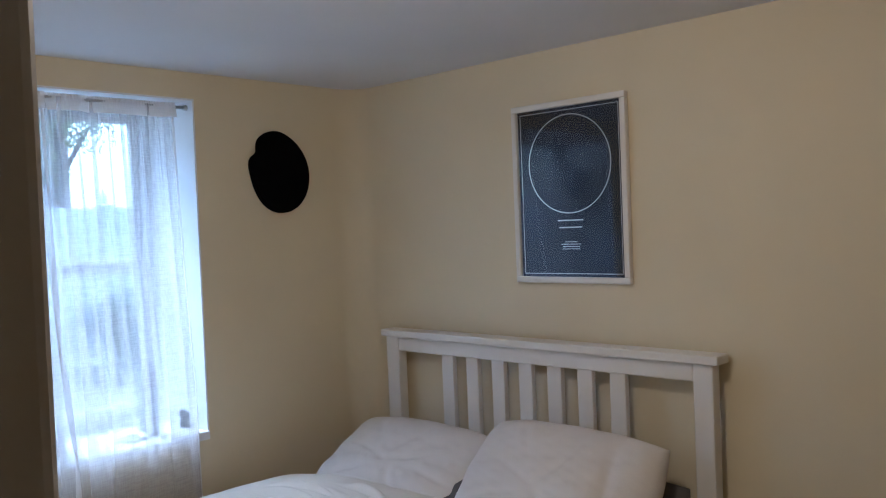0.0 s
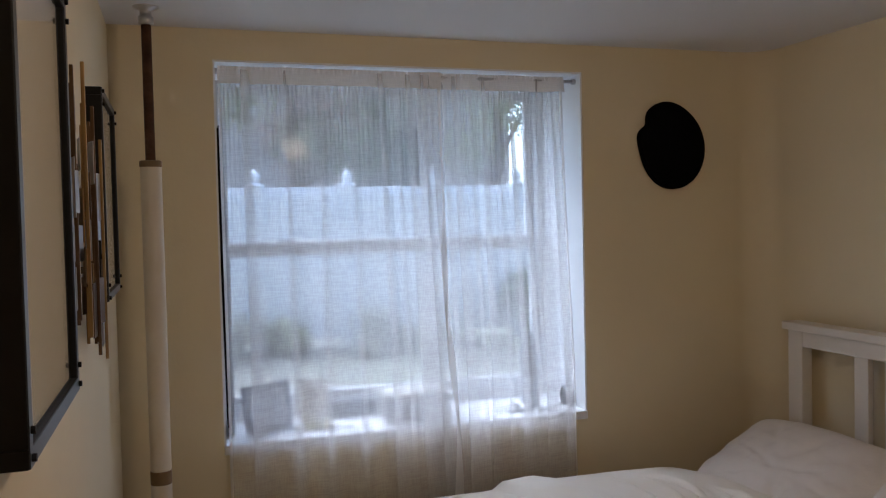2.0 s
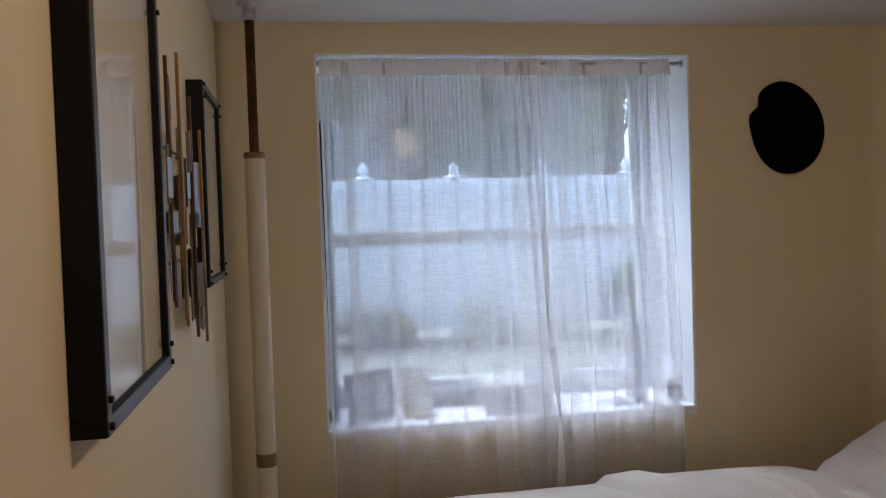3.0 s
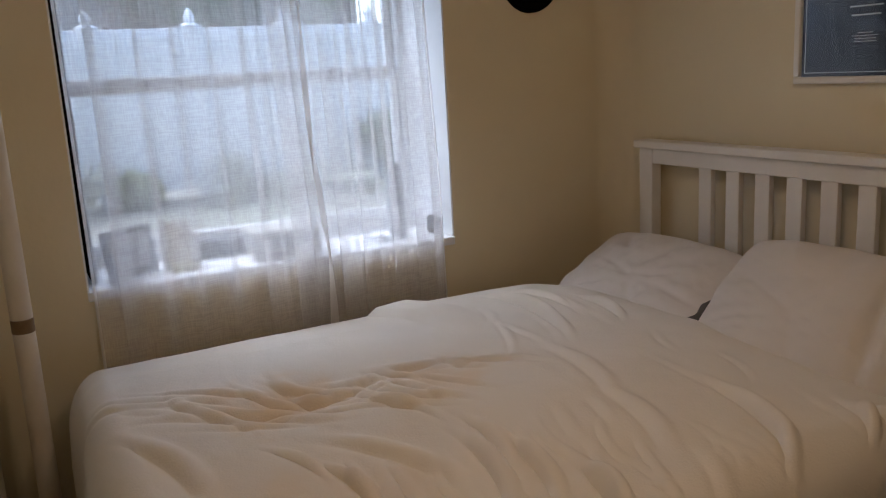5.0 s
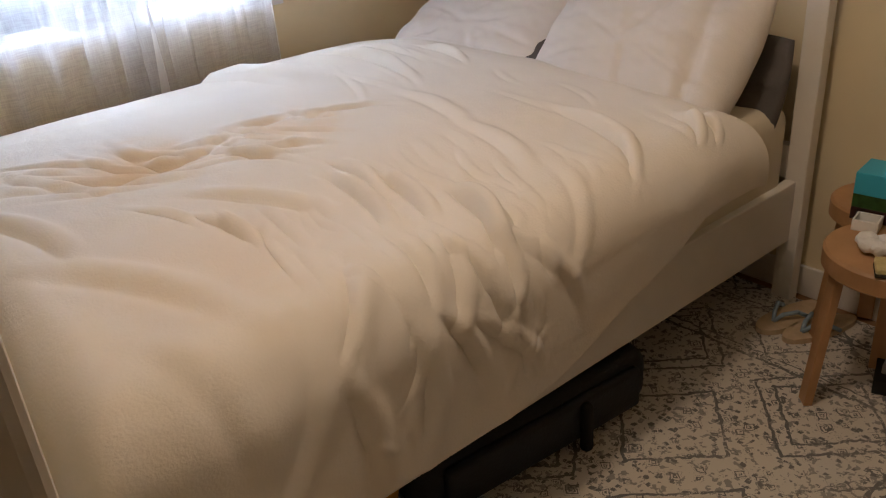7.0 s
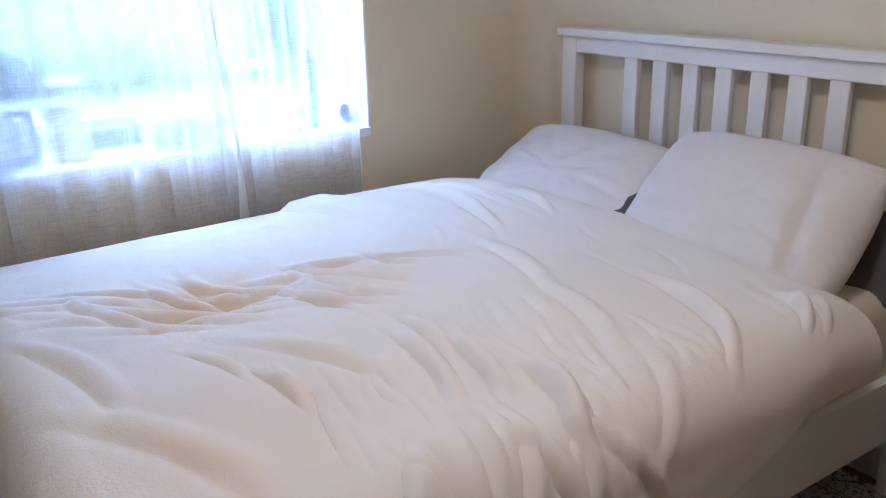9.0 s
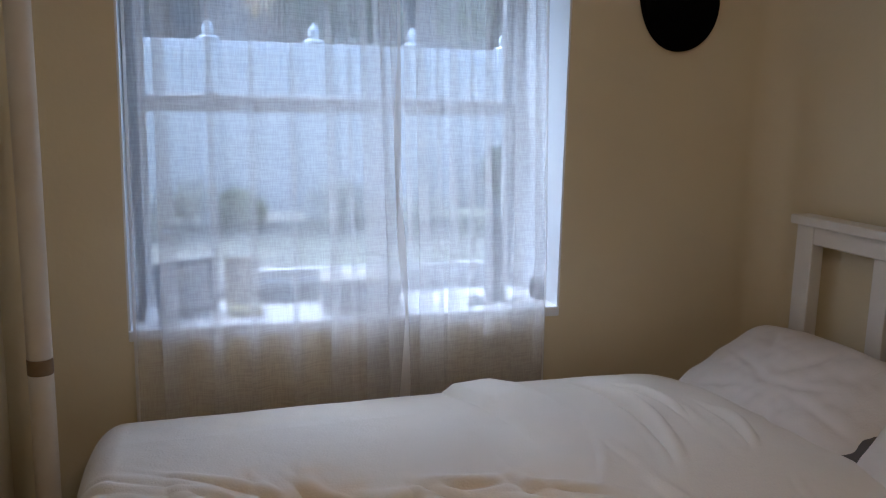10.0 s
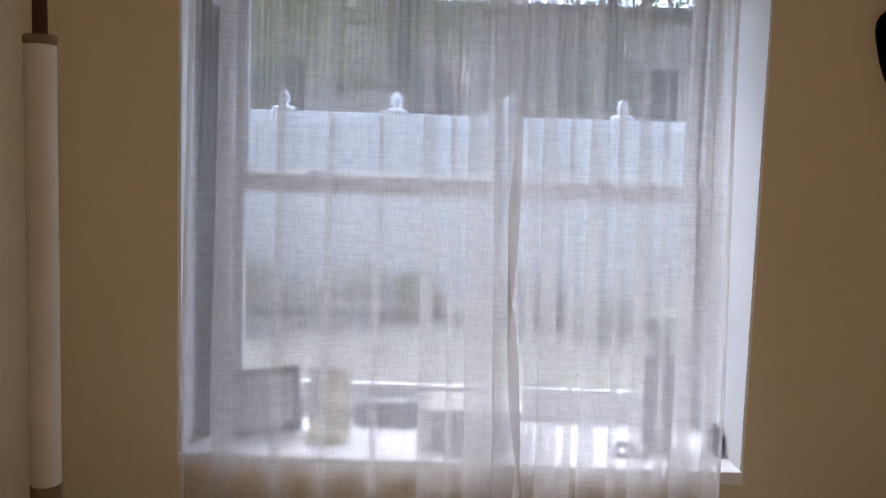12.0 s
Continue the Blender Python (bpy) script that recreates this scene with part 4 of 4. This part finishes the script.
for k, (w, d, c) in enumerate(((0.12, 0.085, (0.5, 0.47, 0.42)), (0.118, 0.083, (0.36, 0.33, 0.3)), (0.115, 0.08, (0.42, 0.44, 0.46)), (0.12, 0.082, (0.56, 0.52, 0.44)))):
    part("paperback", box(-w, -d, 0.024 * k, w, d, 0.024 * k + 0.023, 0.002), mat("paperback_cover", c, 0.6, grain=(12, 0.15)), bp_)
bo = thing("spray_bottle", pose(1.862, 3.14, S0), "tall grey bottle with a cap on the sill", "bottle")
part("flask", lathe([(0.032, 0.0), (0.0365, 0.005), (0.0365, 0.205), (0.033, 0.225), (0.018, 0.24), (0.015, 0.243)], 32), mat("grey_plastic", (0.24, 0.26, 0.28), 0.45, grain=(6, 0.1)), bo, smooth=True)
part("cap", lathe([(0.017, 0.243), (0.0185, 0.245), (0.0185, 0.272), (0.016, 0.276)], 24), mat("dark_cap", (0.1, 0.11, 0.12), 0.45), bo, smooth=True)
rng = random.Random(5)
bm = bmesh.new()
vs = [[bm.verts.new((1.745 + 0.011 * i, 3.07 + 0.011 * j, S0 + 0.002 + rng.uniform(0, 0.018))) for j in range(7)] for i in range(9)]
for i in range(8):
    for j in range(6):
        bm.faces.new((vs[i][j], vs[i + 1][j], vs[i + 1][j + 1], vs[i][j + 1]))
foil = obj("foil_wrapper", bm, CHROME)
foil.modifiers.new("thickness", "SOLIDIFY").thickness = 0.001
tagged(foil, "crumpled silver wrapper beside the bottle", "wrapper")
bm = bmesh.new()
bmesh.ops.create_icosphere(bm, subdivisions=4, radius=0.03, matrix=Matrix.Diagonal((0.6, 1.0, 1.3, 1)))
for v in bm.verts:
    v.co *= 1 + 0.28 * noise.noise(v.co * 28)
    v.co.z = max(v.co.z, -0.03)
sock = obj("bundled_cloth", bm, FELT, True)
sock.location = (1.998, 3.13, S0 + 0.031)
tagged(sock, "small bundle of black cloth in the corner of the sill", "cloth")
st = obj("blind_strip", box(-0.008, -0.09, 0, 0.008, 0.09, 1.02, 0.003), FELT)
st.matrix_world = pose(0.790, 3.2, S0, 0, -0.5, 0)
tagged(st, "thin black strip leaning in the window opening", "strip")

# ---- ceiling lamp ----
cl = thing("ceiling_light", pose(1.36, 1.2, 0), "flush ceiling light with a warm glowing glass dome", "ceiling light")
part("base_plate", lathe([(0.15, ZC - 0.022), (0.155, ZC - 0.018), (0.155, ZC - 0.001), (0.15, ZC)], 48), WHITE, cl)
part("finial", lathe([(0.006, 2.075), (0.012, 2.08), (0.012, 2.09), (0.006, 2.096)], 16), BRASS, cl)
dome = part("dome", lathe([(0.03, 2.096), (0.08, 2.104), (0.12, 2.126), (0.142, 2.155), (0.146, ZC - 0.022)], 48), sheer("milk_glass", 0.5), cl, "milk glass dome", smooth=True)

# ---- outdoors ----
GZ = 0.86
bm = bmesh.new()
q = [bm.verts.new(p) for p in ((-500, 3.44, GZ), (500, 3.44, GZ), (500, 900, GZ), (-500, 900, GZ))]
bm.faces.new(q)
tagged(obj("ground", bm, mat("pale_gravel_ground", (0.24, 0.225, 0.185), 0.9, grain=(6, 0.3), mix2=(0.9, (0.2, 0.22, 0.13), 0.7), bump=[(25, 0.4)])), "pale gravel yard with patches of dry grass", "ground", kind="structure")

FENCE = mat("white_fence_vinyl", (0.8, 0.81, 0.82), 0.5, grain=(6, 0.07), bump=[(20, 0.05)])
FY, FZ = 5.25, 1.785
fence = thing("fence", pose(0, FY, GZ), "white board fence with capped posts across the yard", "fence")
fh = FZ - GZ
board = box(-0.067, -0.012, 0.05, 0.067, 0.012, fh - 0.02, 0.004, 1)
post = box(-0.05, -0.05, 0, 0.05, 0.05, fh + 0.02, 0.006, 1)
cap = lathe([(0.058, 0.0), (0.058, 0.012), (0.02, 0.03), (0.033, 0.05), (0.028, 0.072), (0.008, 0.1), (0.003, 0.11)], 12)
bd0, po0, ca0 = part("board", board, FENCE, fence), part("post", post, FENCE, fence), part("post_cap", cap, FENCE, fence)
bd0.location.x, po0.location.x, ca0.location = -1.63 + 0.07, -1.63, (-1.63, 0, fh + 0.02)


def again(ob, x):
    c = ob.copy()
    scene.collection.objects.link(c)
    c.location.x = x
    c.parent = fence


x = -1.63
for k in range(13):
    for j in range(4):
        if (k, j) != (0, 0):
            again(bd0, x + 0.066 + 0.02 + j * 0.1365 - 0.016)
    x += 0.54
    again(po0, x)
    again(ca0, x)
for z in (0.12, fh - 0.06):
    part("fence_rail", box(-1.6, 0.014, z, x, 0.05, z + 0.08, 0.005, 1), FENCE, fence)


def leaf_ball(bm, centre, radius, count, rng, size, squash=0.8):
    for _ in range(count):
        d = Vector((rng.gauss(0, 1), rng.gauss(0, 1), rng.gauss(0, 1))).normalized()
        p = Vector(centre) + Vector((d.x, d.y, d.z * squash)) * radius * rng.random() ** 0.45
        a = Vector((rng.gauss(0, 1), rng.gauss(0, 1), rng.gauss(0, 1))).normalized() * size * rng.uniform(0.6, 1.3)
        b = a.orthogonal().normalized() * a.length * 0.5
        bm.faces.new([bm.verts.new(p + v) for v in (-a, -b * 0.9, a, b * 0.9)])


LEAF = mat("green_foliage", (0.1, 0.15, 0.05), 0.6, grain=(3, 0.5))
LEAF2 = mat("yellow_green_foliage", (0.26, 0.28, 0.1), 0.6, grain=(3, 0.4))
RUSSET = mat("russet_foliage", (0.2, 0.11, 0.07), 0.6, grain=(3, 0.4))
BARK = mat("tree_bark", (0.12, 0.09, 0.07), 0.9, grain=(12, 0.5), bump=[(20, 0.6)])


def bush(x, y, r, seed, material, label):
    rng = random.Random(seed)
    t = thing("shrub", pose(x, y, GZ), label, "shrub")
    bm = bmesh.new()
    for k in range(7):
        a = rng.uniform(0, 6.28)
        cyl(0.012, 0.004, (0, 0, 0), (r * 0.6 * math.cos(a), r * 0.6 * math.sin(a), r * rng.uniform(0.6, 1.1)), 6, bm=bm)
    part("stems", bm, BARK, t)
    bm = bmesh.new()
    for k in range(9):
        a = rng.uniform(0, 6.28)
        leaf_ball(bm, (r * 0.55 * math.cos(a), r * 0.55 * math.sin(a), r * rng.uniform(0.4, 1.2)), r * 0.45, 130, rng, 0.035)
    part("foliage", bm, material, t)
    return t


bush(1.25, 5.0, 0.15, 1, LEAF2, "low green shrub in front of the fence")
bush(2.78, 5.0, 0.3, 3, LEAF, "green shrub climbing at the fence post")
rng = random.Random(31)
bm = bmesh.new()
for k in range(34):
    px = rng.uniform(-1.4, 2.4)
    tall = max(0.1, 0.55 - 0.19 * (px + 0.3))
    leaf_ball(bm, (px, rng.uniform(4.5, 5.05), GZ + rng.uniform(0.02, tall)), 0.13, 80, rng, 0.03)
tagged(obj("planting", bm, mat("dry_garden_plants", (0.36, 0.36, 0.26), 0.8, grain=(4, 0.5), mix2=(1.6, (0.26, 0.2, 0.14), 0.6))), "low bed of dry yellow-green plants along the fence", "plants", kind="stuff")


def tree(x, y, h, r, seed, material, label):
    rng = random.Random(seed)
    t = thing("tree", pose(x, y, GZ), label, "tree")
    bm = bmesh.new()
    pts = [Vector((0, 0, 0))]
    for k in range(4):
        pts.append(pts[-1] + Vector((rng.uniform(-0.12, 0.12), rng.uniform(-0.12, 0.12), h * 0.2)))
    for k, (a, b) in enumerate(zip(pts, pts[1:])):
        cyl(0.16 - 0.03 * k, 0.13 - 0.03 * k, a, b, 10, bm=bm)
    tips = []
    for k in range(9):
        a = rng.uniform(0, 6.28)
        s = pts[rng.randint(2, 4)]
        e = s + Vector((r * 0.7 * math.cos(a), r * 0.7 * math.sin(a), h * rng.uniform(0.0, 0.22)))
        cyl(0.05, 0.015, s, e, 7, bm=bm)
        tips.append(e)
    part("trunk", bm, BARK, t)
    bm = bmesh.new()
    for e in tips + pts[3:]:
        leaf_ball(bm, e, r * 0.42, 330, rng, 0.05)
    part("crown", bm, material, t)


tree(-0.6, 8.2, 4.2, 1.6, 11, LEAF2, "broad yellow-green tree behind the fence")
tree(3.1, 10.5, 3.6, 1.3, 12, LEAF, "dark green tree behind the fence")
tree(0.9, 9.6, 3.6, 1.1, 14, LEAF2, "slender tree behind the fence")
tree(-1.6, 11.5, 3.4, 1.7, 17, LEAF2, "pale leafy tree at the back of the yard")
tree(5.4, 13.0, 4.2, 1.3, 23, LEAF2, "thin-leaved tree at the corner of the house")
tree(2.3, 12.5, 3.2, 1.4, 19, RUSSET, "russet-leaved tree in front of the brick house")

BRICK = mat("weathered_brick", (0.58, 0.51, 0.45), 0.85, grain=(2.5, 0.25), mix2=(0.6, (0.44, 0.32, 0.25), 0.8), bump=[(30, 0.3)])
house = thing("house", pose(0, 17.0, GZ), "tan brick house with white windows behind the yard", "house")
part("wall", box(-9, 0, 0, 7.4, 6, 3.5), BRICK, house)
part("roof", box(-9.3, -0.3, 3.5, 7.7, 6.3, 3.7, 0.05), mat("grey_roof", (0.12, 0.12, 0.13), 0.8, grain=(4, 0.3)), house)
bm = bmesh.new()
for k in range(32):
    box(-9.0, -0.012, 0.1 + k * 0.105, 7.4, 0.0, 0.1 + k * 0.105 + 0.092, bm=bm)
tagged(part("brick_course", bm, BRICK, house), kind="stuff")
for fx in (-6.4, -2.6, 0.3, 4.3):
    for fz in (1.0,):
        w = part("window", box(fx, -0.06, fz, fx + 1.1, 0.05, fz + 1.6, 0.02), BARK, house)
        for k in (0, 1):
            part("pane", box(fx + 0.08, -0.07, fz + 0.08 + k * 0.76, fx + 1.02, -0.055, fz + 0.76 + k * 0.76), mat("dark_pane", (0.05, 0.06, 0.07), 0.08), w)
